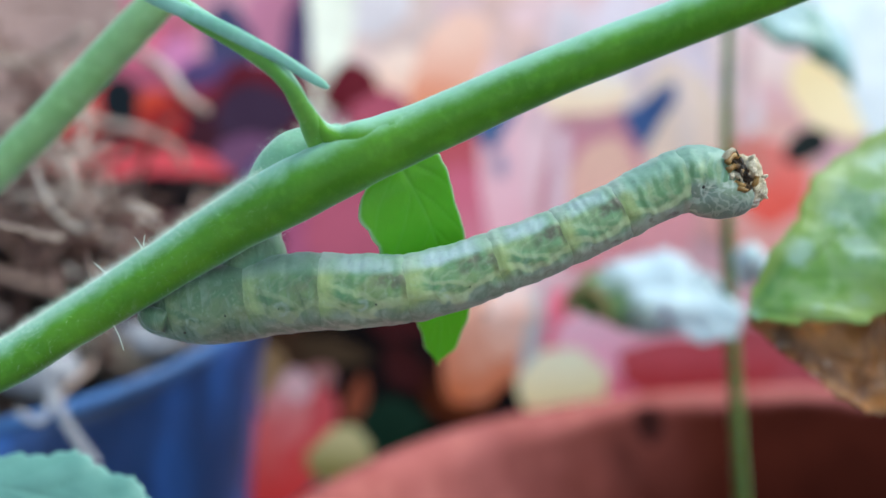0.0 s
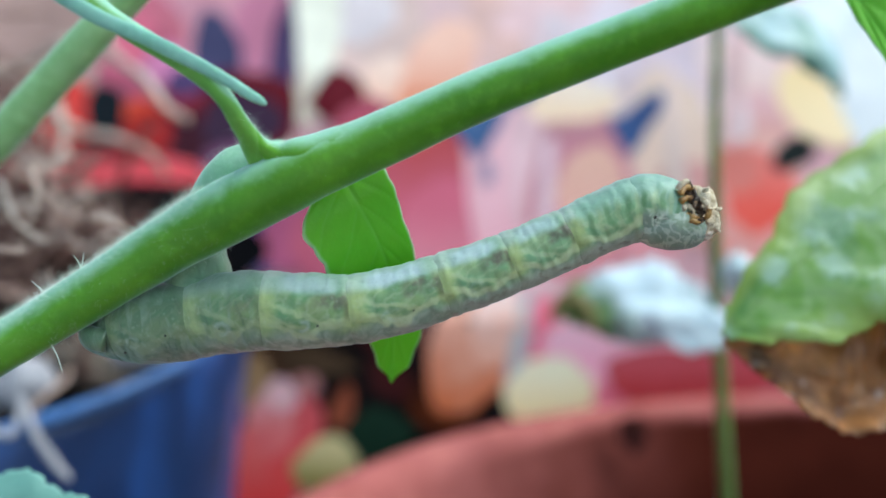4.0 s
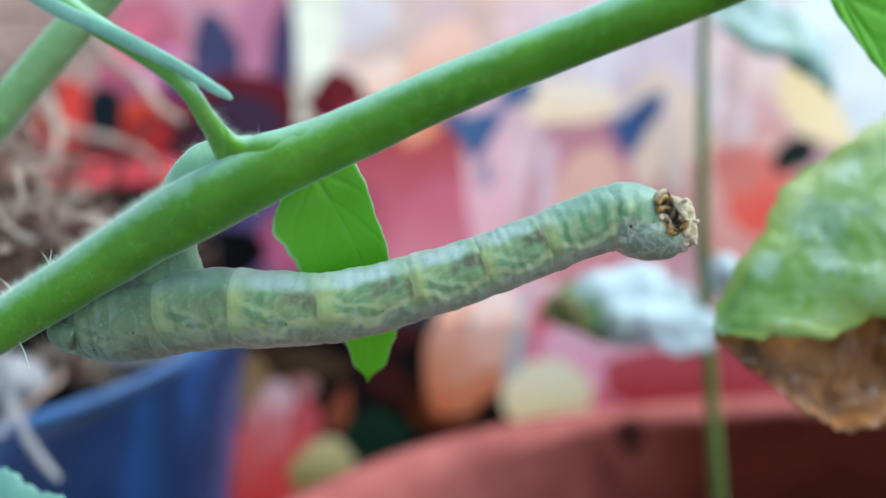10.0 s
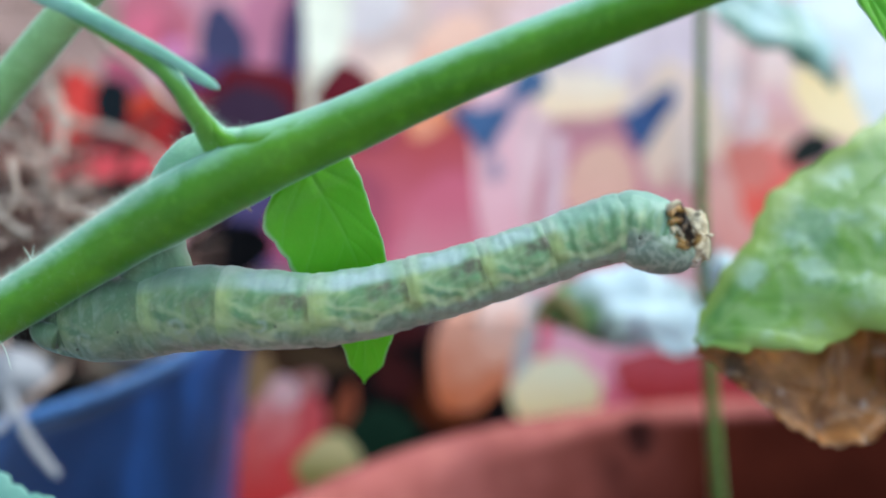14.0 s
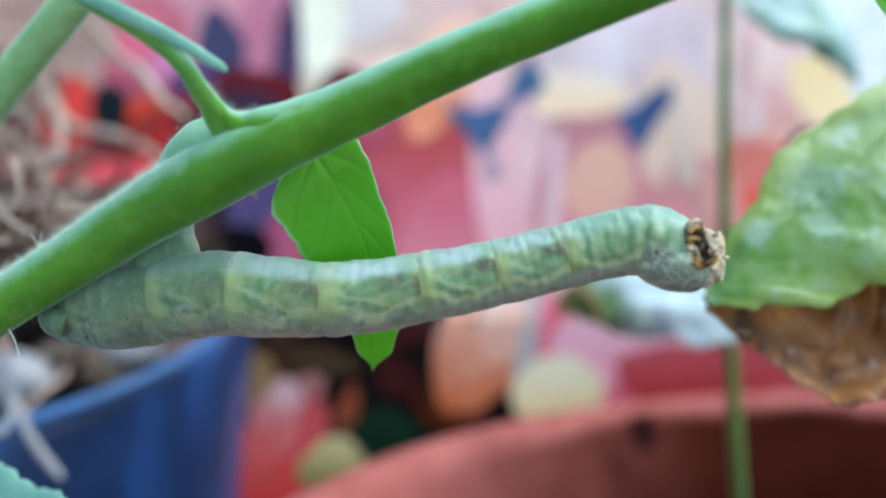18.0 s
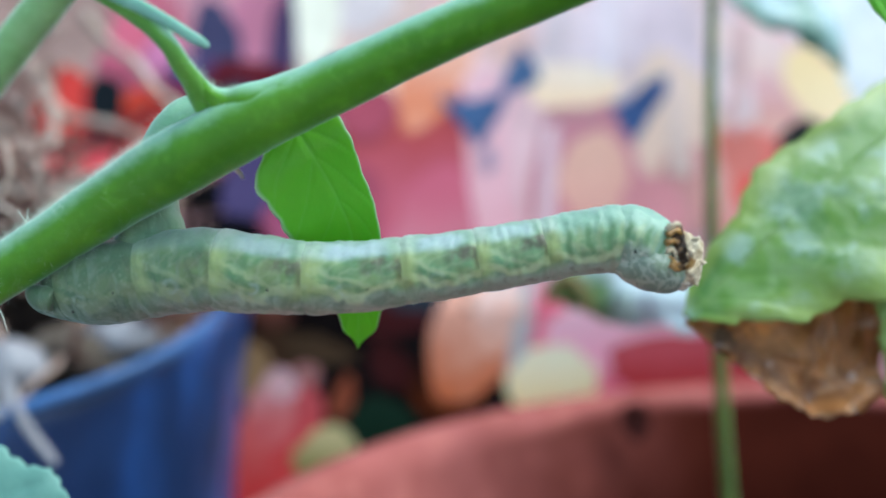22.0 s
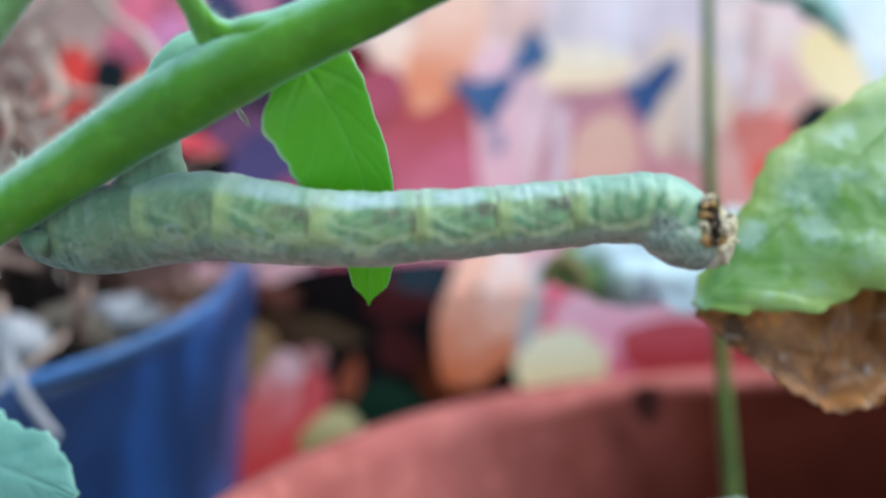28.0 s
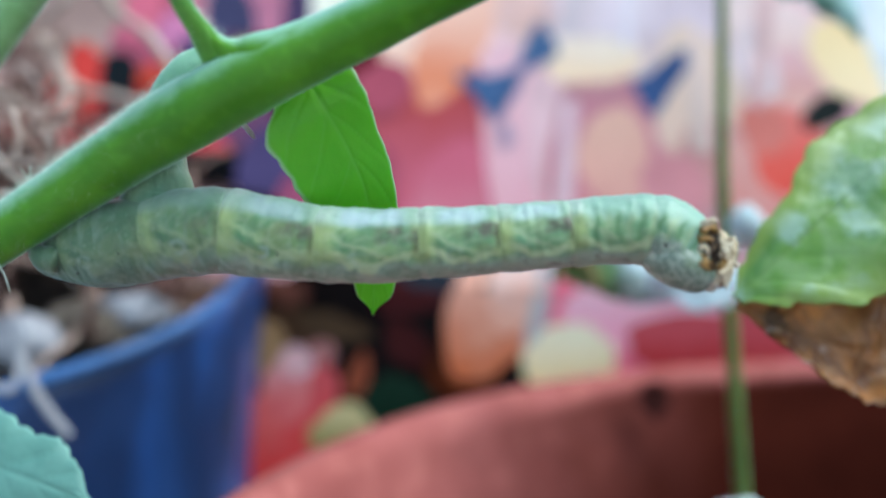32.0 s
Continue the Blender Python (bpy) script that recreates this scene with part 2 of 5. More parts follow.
    # unbanded first ring behind the head: minty, with broad upright wrinkles and cream mottles below
    bare = m.math("MULTIPLY", m.math("SUBTRACT", 1.0, banded), fore)
    mint = m.math("MAXIMUM", m.span(height, 0.15, 0.55), m.math("MULTIPLY", m.span(m.math("ADD", part_at, wander(300, 0.2)), 0.30, 0.60), m.span(banded, 0.0, 0.08, 1.0, 0.0)))
    c = m.mix(m.math("MULTIPLY", m.math("MULTIPLY", mint, bare), m.span(low, -0.5, -0.2, 0.0, 0.5)), c, (0.32, 0.50, 0.42))
    pleat = m.math("SINE", m.math("ADD", m.math("MULTIPLY", part_at, 24.0), wander(300, 8.0)))
    sides = m.math("MULTIPLY", bare, within(up, -0.45, -0.2, 0.30, 0.62))
    c = m.mix(m.math("MULTIPLY", m.math("MULTIPLY", m.span(pleat, 0.15, 0.95), sides), 0.75), c, (0.12, 0.25, 0.09))
    c = m.mix(m.math("MULTIPLY", m.math("MULTIPLY", m.span(pleat, -0.45, -0.95), sides), 0.45), c, (0.42, 0.51, 0.25))
    lobe = m.math("MULTIPLY", bare, m.span(banded, 0.0, 0.08, 1.0, 0.0))
    c = m.mix(m.math("MULTIPLY", lobe, m.span(low, -0.30, -0.05, 0.8, 0.0)), c, (0.26, 0.33, 0.265))
    spotty = m.math("MULTIPLY", within(m.noise(760, 2, vec=pos, warp=0.9), 0.48, 0.53, 0.57, 0.63), m.span(low, -0.35, 0.0, 1.0, 0.0))
    c = m.mix(m.math("MULTIPLY", spotty, m.math("MINIMUM", m.math("MULTIPLY", lobe, 1.2), 0.75)), c, (0.66, 0.70, 0.56))
    # wrinkled rear: branch's shade painted in, with dark upright folds and pale streaks
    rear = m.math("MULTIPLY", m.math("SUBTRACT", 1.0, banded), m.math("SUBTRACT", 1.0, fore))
    drawn = m.node("ShaderNodeMapping")
    drawn.vector_type = "TEXTURE"
    drawn.inputs["Rotation"].default_value = (0, radians(-12), 0)
    drawn.inputs["Scale"].default_value = (1 / 620, 1 / 400, 1 / 170)
    m.link(pos, drawn.inputs["Vector"])
    streak = m.noise(1.0, 4, 0.55, vec=drawn.outputs[0], warp=0.9)
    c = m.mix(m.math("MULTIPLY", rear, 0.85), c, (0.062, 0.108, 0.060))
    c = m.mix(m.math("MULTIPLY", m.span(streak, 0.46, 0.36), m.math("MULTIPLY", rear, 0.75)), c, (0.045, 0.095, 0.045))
    c = m.mix(m.math("MULTIPLY", m.span(streak, 0.54, 0.66), m.math("MULTIPLY", rear, 0.45)), c, (0.30, 0.37, 0.29))
    # pale rings round the breathing spots
    du = m.math("ADD", up, 0.32)
    dp = m.math("MULTIPLY", m.math("SUBTRACT", part_at, 0.45), 1.5)
    away = m.math("SQRT", m.math("ADD", m.math("MULTIPLY", du, du), m.math("MULTIPLY", dp, dp)))
    away = m.math("ADD", away, wander(700, 0.22))
    c = m.mix(m.math("MULTIPLY", within(away, 0.07, 0.12, 0.15, 0.23), m.math("MULTIPLY", m.math("SUBTRACT", 0.45, m.math("MULTIPLY", fore, 0.45)), m.span(m.noise(900, 2, vec=pos), 0.35, 0.6))), c, (0.42, 0.49, 0.44))
    # brown saddle just behind each fold, yellowish band across it, short dark crease in it
    wavy = m.math("ADD", part_at, wander(500, 0.10))
    band = m.math("ADD", m.math("MULTIPLY", m.span(wavy, 0.08, 0.26, 1.0, 0.0), m.math("MAXIMUM", banded, m.math("MULTIPLY", fore, m.span(banded, 0.0, 0.1, 0.0, 1.3)))), m.math("MULTIPLY", m.span(wavy, 0.88, 1.0, 0.0, 0.8), banded))
    band = m.math("MULTIPLY", m.math("MINIMUM", band, 1.0), m.span(up, -0.75, -0.25, 0.0, 1.0))
    band = m.math("MULTIPLY", band, m.span(m.noise(700, 2, vec=pos), 0.28, 0.6, 0.45, 0.9))
    c = m.mix(band, c, m.mix(m.span(up, 0.35, 0.7), (0.36, 0.42, 0.145), (0.46, 0.55, 0.43)))
    saddle = m.math("MULTIPLY", within(wavy, 0.40, 0.82, 0.96, 1.04), within(height, -0.04, 0.20, 0.36, 0.60))
    saddle = m.math("MULTIPLY", m.math("MULTIPLY", saddle, banded), m.span(m.noise(800, 2, vec=pos), 0.34, 0.58, 0.25, 1.0))
    c = m.mix(m.math("MULTIPLY", saddle, 0.92), c, (0.115, 0.088, 0.058))
    crease = m.math("MULTIPLY", m.span(wavy, 0.915, 0.975), within(m.math("ADD", up, wander(900, 0.3)), -0.42, -0.05, 0.14, 0.50))
    c = m.mix(m.math("MULTIPLY", crease, m.math("ADD", m.math("MULTIPLY", banded, 0.62), 0.14)), c, (0.075, 0.08, 0.022))
    # fine grain
    fine = m.noise(1900, 5, 0.6, vec=pos)
    c = m.mix(m.span(fine, 0.44, 0.3, 0.0, 0.2), c, (0.10, 0.15, 0.08))
    c = m.mix(m.span(fine, 0.55, 0.70, 0.0, 0.18), c, (0.46, 0.52, 0.40))
    m.color(c)
    wr = m.node("ShaderNodeTexWave")
    wr.wave_type, wr.bands_direction = "BANDS", "X"
    wr.inputs["Scale"].default_value = 420
    wr.inputs["Distortion"].default_value = 9.0
    wr.inputs["Detail"].default_value = 2
    m.link(pos, wr.inputs["Vector"])
    m.bump(m.math("ADD", m.math("MULTIPLY", wr.outputs["Fac"], 0.13), m.math("ADD", m.math("MULTIPLY", m.noise(900, 3, 0.55, vec=pos), 1.0), m.math("MULTIPLY", brush, 1.2))), 0.32, 0.00022)
    m.b.inputs["Subsurface Weight"].default_value = 0.2
    m.b.inputs["Subsurface Radius"].default_value = (0.0006, 0.0009, 0.0005)
    m.b.inputs["Subsurface Scale"].default_value = 1.0
    m.b.inputs["Sheen Weight"].default_value = 0.3
    m.b.inputs["Sheen Tint"].default_value = (0.8, 0.95, 1.0, 1)
    return m.mat


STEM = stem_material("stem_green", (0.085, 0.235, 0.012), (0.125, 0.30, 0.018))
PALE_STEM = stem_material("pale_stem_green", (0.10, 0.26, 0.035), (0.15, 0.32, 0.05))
THIN_STEM = stem_material("thin_stem_green", (0.085, 0.15, 0.026), (0.145, 0.215, 0.048), scale=120)
FRESH_LEAF = leaf_material("fresh_leaf", (0.20, 0.54, 0.03), (0.28, 0.64, 0.045), (0.42, 0.72, 0.2), (0.34, 0.85, 0.03), amount=0.42, vein=0.22, margin=(0.70, 0.80, 0.62))
BIG_LEAF = leaf_material("ageing_leaf", (0.12, 0.29, 0.035), (0.22, 0.39, 0.05), (0.4, 0.5, 0.12), (0.30, 0.5, 0.04), rough=0.30, amount=0.3,
                         blotch=(0.27, 0.42, 0.12), blotch_at=(0.50, 0.70), spec=0.7, vein=0.16, relief=0.0004, yellow=(0.36, 0.47, 0.08), net=(0.36, 0.51, 0.22))


def withered_material():
    """Dead leaf: rust, ochre and dark bruises in large soft patches, a few bleached spots."""
    m = Nodes("withered_leaf", 0.45, 0.5)
    c = m.mix(m.span(m.noise(190, 5, 0.65, warp=0.8), 0.36, 0.64), (0.21, 0.078, 0.024), (0.58, 0.24, 0.066))
    c = m.mix(m.span(m.noise(125, 5, 0.6, warp=0.8), 0.54, 0.66, 0.0, 0.85), c, (0.95, 0.42, 0.12))
    c = m.mix(m.span(m.noise(210, 4, 0.6, warp=0.7), 0.32, 0.42, 0.75, 0.0), c, (0.08, 0.042, 0.014))
    c = m.mix(m.span(m.noise(330, 4, 0.6, warp=0.5), 0.58, 0.70, 0.0, 0.6), c, (0.88, 0.72, 0.62))
    c = m.mix(m.span(m.noise(600, 4), 0.5, 0.72, 0.0, 0.4), c, (0.62, 0.34, 0.14))
    c = m.mix(m.span(m.attr("rim"), 0.84, 1.0, 0.0, 0.5), c, (0.20, 0.10, 0.04))
    m.color(c)
    m.bump(m.math("ADD", m.noise(330, 5, 0.6), m.noise(120, 3)), 0.7, 0.0009)
    m.translucent(m.mix(0.5, c, (0.8, 0.35, 0.1)), 0.15)
    return m.mat


DRY_LEAF = withered_material()
CURLED = grain_material("curled_tip_skin", (0.12, 0.10, 0.03), (0.26, 0.22, 0.07), 300, 0.6, 0.5, 0.0004)
BLOOM_LEAF = leaf_material("mealy_leaf", (0.50, 0.60, 0.62), (0.72, 0.80, 0.82), (0.55, 0.65, 0.6), (0.4, 0.6, 0.4), rough=0.6, amount=0.1, spec=0.3,
                           blotch=(0.34, 0.45, 0.40), blotch_at=(0.54, 0.72), vein=0.15, relief=0.0002)


def dusted_leaf():
    """Green blade under white meal, which thins out towards the leaf's tip."""
    m = Nodes("dusted_leaf", 0.6, 0.3)
    pos = m.coords()
    sep = m.node("ShaderNodeSeparateXYZ")
    m.link(pos, sep.inputs[0])
    green = m.mix(m.noise(220, 4, vec=pos), (0.10, 0.20, 0.04), (0.22, 0.34, 0.10))
    meal = m.mix(m.noise(160, 5, vec=pos), (0.52, 0.64, 0.66), (0.76, 0.84, 0.86))
    x = m.math("ADD", sep.outputs["X"], m.math("MULTIPLY", m.math("SUBTRACT", m.noise(165, 5, 0.6, vec=pos), 0.5), 0.019))
    z = m.math("ADD", x, m.math("MULTIPLY", m.math("SUBTRACT", sep.outputs["Z"], 0.179), 0.7))
    c = m.mix(m.span(z, -0.0410, -0.0290), green, meal)
    m.color(c)
    m.bump(m.noise(700, 4, vec=pos), 0.4, 0.0002)
    return m.mat


DUSTED = dusted_leaf()
# blade colour carries the sky's pale sheen, green shows in blotches
SKY_LEAF = leaf_material("painted_sheen_leaf", (0.34, 0.52, 0.50), (0.62, 0.76, 0.78), (0.2, 0.4, 0.25), (0.25, 0.5, 0.2), rough=0.35, amount=0.15,
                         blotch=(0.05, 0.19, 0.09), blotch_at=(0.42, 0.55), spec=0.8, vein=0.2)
MINT_LEAF = leaf_material("mint_leaf", (0.15, 0.33, 0.27), (0.22, 0.42, 0.35), (0.3, 0.55, 0.45), (0.25, 0.55, 0.3), rough=0.45, amount=0.2, vein=0.15)
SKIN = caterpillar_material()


def shaded_terracotta():
    """Red clay; shade on the inner wall under the lip is painted darker."""
    m = Nodes("shaded_terracotta", 0.75, 0.0)
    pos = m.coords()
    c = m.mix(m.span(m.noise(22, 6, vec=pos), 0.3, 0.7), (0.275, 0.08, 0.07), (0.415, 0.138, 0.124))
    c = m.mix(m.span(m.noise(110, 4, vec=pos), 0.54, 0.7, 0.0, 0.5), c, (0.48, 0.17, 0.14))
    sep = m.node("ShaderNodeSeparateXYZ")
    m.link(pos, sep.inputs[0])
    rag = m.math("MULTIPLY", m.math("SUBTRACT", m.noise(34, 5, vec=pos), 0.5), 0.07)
    # shade of the far inner wall, put into the colour in two steps
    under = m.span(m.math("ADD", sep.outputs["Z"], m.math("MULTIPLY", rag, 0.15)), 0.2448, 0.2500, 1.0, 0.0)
    wall_shade = m.math("MULTIPLY", m.span(m.math("ADD", sep.outputs["X"], rag), -0.154, -0.092), under)
    c = m.mix(m.math("MULTIPLY", wall_shade, 0.85), c, m.mix(m.noise(60, 5, vec=pos), (0.042, 0.0095, 0.007), (0.085, 0.020, 0.0135)))
    deep_shade = m.math("MULTIPLY", m.span(m.math("ADD", sep.outputs["X"], rag), -0.108, -0.050), under)
    c = m.mix(m.math("MULTIPLY", deep_shade, 0.97), c, m.mix(m.noise(60, 5, vec=pos), (0.020, 0.0040, 0.0026), (0.056, 0.0115, 0.0065)))
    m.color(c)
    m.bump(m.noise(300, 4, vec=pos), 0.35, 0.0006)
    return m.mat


TERRACOTTA = shaded_terracotta()


def shaded_plastic():
    """Blue plastic; long dark runs along its wall stand in for shade."""
    m = Nodes("shaded_blue_plastic", 0.42, 0.5)
    pos = m.coords()
    c = m.mix(m.span(m.noise(46, 5, vec=pos), 0.3, 0.7), (0.019, 0.064, 0.235), (0.038, 0.118, 0.40))
    runs = m.node("ShaderNodeMapping")
    runs.vector_type = "TEXTURE"
    runs.inputs["Scale"].default_value = (1 / 26, 1 / 26, 1 / 7)
    m.link(pos, runs.inputs["Vector"])
    c = m.mix(m.span(m.noise(1.0, 5, 0.6, vec=runs.outputs[0], warp=0.6), 0.38, 0.64, 0.0, 0.82), c, (0.006, 0.014, 0.042))
    m.color(c)
    m.bump(m.noise(300, 4, vec=pos), 0.25, 0.0012)
    return m.mat


BLUE_PLASTIC = shaded_plastic()
SOIL = grain_material("potting_soil", (0.008, 0.006, 0.005), (0.04, 0.026, 0.02), 160, 0.9, 0.9, 0.003, (0.09, 0.065, 0.05), spec=0.1)
FLOOR = grain_material("concrete_floor", (0.40, 0.39, 0.37), (0.52, 0.51, 0.49), 9, 0.8, 0.4, 0.001, (0.2, 0.19, 0.18))


def straw_material(name, a, b):
    m = Nodes(name, 0.6, 0.3)
    geo = m.node("ShaderNodeNewGeometry")
    dark = tuple(v * 0.35 for v in a)
    tone = m.ramp(geo.outputs["Random Per Island"], [(0.0, dark), (0.35, a), (0.7, tuple((x * 2 + y) / 3 for x, y in zip(a, b))), (1.0, b)])
    m.color(m.mix(m.span(m.noise(400, 4), 0.4, 0.7, 0.0, 0.35), tone, a))
    return m.mat


STRAW = straw_material("dry_root_fibre", (0.14, 0.065, 0.047), (0.58, 0.41, 0.33))
BUD = stem_material("bud_green", (0.24, 0.44, 0.28), (0.32, 0.52, 0.36))
PALE_ROOT = grain_material("pale_root", (0.19, 0.18, 0.195), (0.39, 0.375, 0.395), 90, 0.6, 0.4, 0.001)
HAIR = grain_material("plant_hair", (0.62, 0.72, 0.58), (0.80, 0.86, 0.78), 300, 0.4, 0.1, 0.0001)

ink_cache = {}


def ink(c):
    """A printed colour with faint unevenness and the film's light gloss."""
    grey = 0.3 * c[0] + 0.6 * c[1] + 0.1 * c[2]
    c = tuple(v * 0.95 + grey * 0.05 for v in c)
    key = tuple(round(v, 3) for v in c)
    if key not in ink_cache:
        m = Nodes("printed_ink", 0.7, 0.0)
        lo, hi = tuple(v * 0.84 for v in c), tuple(min(1, v * 1.1 + 0.004) for v in c)
        tone = m.mix(m.span(m.noise(38, 5), 0.3, 0.7), lo, hi)
        m.color(tone)
        m.translucent(tone, 0.1)
        ink_cache[key] = m.mat
    return ink_cache[key]


def blend_ink(low, high, z0, z1):
    """Ink that runs softly from one printed colour at height z0 to another at z1."""
    m = Nodes("blended_ink", 0.7, 0.0)
    sep = m.node("ShaderNodeSeparateXYZ")
    m.link(m.coords(), sep.inputs[0])
    z = m.math("ADD", sep.outputs["Z"], m.math("MULTIPLY", m.math("SUBTRACT", m.noise(42, 4), 0.5), (z1 - z0) * 0.5))
    tone = m.mix(m.span(z, z0, z1), low, high)
    tone = m.mix(m.span(m.noise(95, 4), 0.45, 0.7, 0.0, 0.22), tone, tuple(min(1, v * 1.25) for v in high))
    m.color(tone)
    m.translucent(tone, 0.1)
    return m.mat


# ---- shape helpers ----
def mesh_of(name, verts, faces, smooth=True):
    me = bpy.data.meshes.new(name)
    me.from_pydata([tuple(v) for v in verts], [], faces)
    me.update()
    if smooth:
        me.polygons.foreach_set("use_smooth", [True] * len(me.polygons))
    return me


def attach(name, me, material, parent=None, label="", at=None):
    me.materials.append(material)
    ob = new(name, me)
    if parent is not None:
        ob.parent = parent
    if at is not None:
        ob.location = at
    if label:
        tagged(ob, label)
    return ob


def root_of(name, at, label, category, group="", kind=""):
    ob = new(name)
    ob.empty_display_size = 0.01
    ob.location = at
    return tagged(ob, label, category, group, kind)


def smooth_path(points, steps):
    """A Catmull-Rom line through (place, radius) rows."""
    rows = [np.array((*p, r), float) for p, r in points]
    rows = [2 * rows[0] - rows[1]] + rows + [2 * rows[-1] - rows[-2]]
    out = []
    for i in range(1, len(rows) - 2):
        a, b, c, d = rows[i - 1:i + 3]
        for k in range(steps):
            t = k / steps
            out.append(0.5 * (2 * b + (c - a) * t + (2 * a - 5 * b + 4 * c - d) * t * t + (3 * b - a - 3 * c + d) * t ** 3))
    out.append(rows[-2])
    return [(Vector(o[:3]), max(o[3], 1e-5)) for o in out]


def tube(points, steps=8, around=20, base=Vector((0, 0, 0)), rough=0.0, seed=0, caps=True, flat=1.0):
    """Vertices and faces of a tapered, slightly uneven tube."""
    path = smooth_path(points, steps)
    rnd = random.Random(seed)
    ph = [rnd.uniform(0, 6.28) for _ in range(4)]
    verts, faces = [], []
    side = None
    for i, (p, r) in enumerate(path):
        t = (path[min(i + 1, len(path) - 1)][0] - path[max(i - 1, 0)][0]).normalized()
        if side is None:
            side = t.cross(Vector((0, 1, 0.02))).normalized()
        side = (side - t * side.dot(t)).normalized()
        other = t.cross(side)
        for k in range(around):
            a = 2 * math.pi * k / around
            w = 1 + rough * (math.sin(3 * a + ph[0] + i * 0.31) + math.sin(5 * a + ph[1] - i * 0.23) + math.sin(i * 0.7 + ph[2])) / 3
            verts.append(p - base + (side * math.cos(a) * r + other * math.sin(a) * r * flat) * w)
    for i in range(len(path) - 1):
        for k in range(around):
            k2 = (k + 1) % around
            faces.append((i * around + k, i * around + k2, (i + 1) * around + k2, (i + 1) * around + k))
    if caps:
        faces.append(tuple(range(around))[::-1])
        faces.append(tuple((len(path) - 1) * around + k for k in range(around)))
    return verts, faces


def mark_topside(me, around):
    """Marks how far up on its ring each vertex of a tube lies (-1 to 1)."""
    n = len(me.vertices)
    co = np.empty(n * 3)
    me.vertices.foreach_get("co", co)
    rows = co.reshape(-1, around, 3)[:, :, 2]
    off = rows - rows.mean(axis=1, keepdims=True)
    me.attributes.new("topside", "FLOAT", "POINT").data.foreach_set("value", (off / np.maximum(np.abs(off).max(axis=1, keepdims=True), 1e-7)).ravel())
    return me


def leaf_mesh(name, axis, widths, normal, thick=0.0003, cup=0.15, ripple=0.0, teeth=0.0, seed=1, nu=44, nv=22, base=Vector((0, 0, 0)), veins=6, press=0.9):
    """A blade with real thickness: a middle line, half widths on both sides, veins pressed in, wavy and toothed margins."""
    path = smooth_path([(p, 0.001) for p in axis], max(2, nu // (len(axis) - 1)))
    n = len(path)
    rnd = random.Random(seed)
    ph = [rnd.uniform(0, 6.28) for _ in range(8)]
    nrm = Vector(normal).normalized()

    def width(t, s):
        row = widths[s]
        x = t * (len(row) - 1)
        i = min(int(x), len(row) - 2)
        f = x - i
        f = f * f * (3 - 2 * f)
        return row[i] * (1 - f) + row[i + 1] * f

    verts, faces, ribs, rims = [], [], [], []
    for layer in (1, -1):
        for i, (p, _) in enumerate(path):
            t = i / (n - 1)
            d = (path[min(i + 1, n - 1)][0] - path[max(i - 1, 0)][0]).normalized()
            s = d.cross(nrm).normalized()
            up = s.cross(d).normalized()
            for j in range(2 * nv + 1):
                f = (j - nv) / nv
                w = width(t, 0 if f < 0 else 1)
                edge = 1 + teeth * (abs(math.sin(t * 46 + ph[0])) - 0.5) * abs(f) ** 6 + teeth * 0.7 * math.sin(t * 19 + ph[1]) * abs(f) ** 4
                q = p + s * (f * w * edge)
                lift = cup * w * f * f + ripple * w * abs(f) * (math.sin(t * 17 + ph[2] + 2 * f) * 0.6 + math.sin(t * 31 + ph[3] - 3 * f) * 0.4)
                lift += ripple * 0.35 * w * math.sin(t * 9 + f * 5 + ph[4])
                vphase = (t - abs(f) * 0.22) * veins
                rib = min(1.0, min(abs(f) * 9, abs(vphase - round(vphase)) * 5.0 + 0.12)) if veins else min(1.0, abs(f) * 9)
                lift -= (1 - rib) * thick * press
                thin = thick * (1 - 0.8 * abs(f) ** 8)
                verts.append(q + up * (lift + layer * thin * 0.5) - base)
                ribs.append(rib)
                rims.append(max(abs(f), 1.0 if i in (0, n - 1) else 0.0))
    m = 2 * nv + 1
    off = n * m
    for i in range(n - 1):
        for j in range(m - 1):
            a, b, c, e = i * m + j, i * m + j + 1, (i + 1) * m + j + 1, (i + 1) * m + j
            faces.append((a, b, c, e))
            faces.append((off + e, off + c, off + b, off + a))
        for j in (0, m - 1):
            a, b = i * m + j, (i + 1) * m + j
            faces.append((a, b, off + b, off + a) if j == 0 else (b, a, off + a, off + b))
    for i in (0, n - 1):
        for j in range(m - 1):
            a, b = i * m + j, i * m + j + 1
            faces.append((b, a, off + a, off + b) if i == 0 else (a, b, off + b, off + a))
    me = mesh_of(name, verts, faces)
    for key, data in (("rib", ribs), ("rim", rims)):
        me.attributes.new(key, "FLOAT", "POINT").data.foreach_set("value", data)
    return me


# ---- setting: floor, wall, printed sheet ----
def slab(name, x0, y0, z0, x1, y1, z1, material, label, category):
    bm = bmesh.new()
    bmesh.ops.create_cube(bm, size=1)
    for v in bm.verts:
        v.co = Vector(((x0 + x1) / 2 + v.co.x * (x1 - x0), (y0 + y1) / 2 + v.co.y * (y1 - y0), (z0 + z1) / 2 + v.co.z * (z1 - z0)))
    bmesh.ops.bevel(bm, geom=bm.edges[:], offset=0.004, segments=2, affect="EDGES")
    me = bpy.data.meshes.new(name)
    bm.to_mesh(me)
    bm.free()
    return tagged(attach(name, me, material), label, category, kind="structure")


slab("floor", -40, -40, -0.1, 40, 40, 0.0, FLOOR, "grey worn concrete floor under the pots", "floor")

SHEET_Y = 0.285


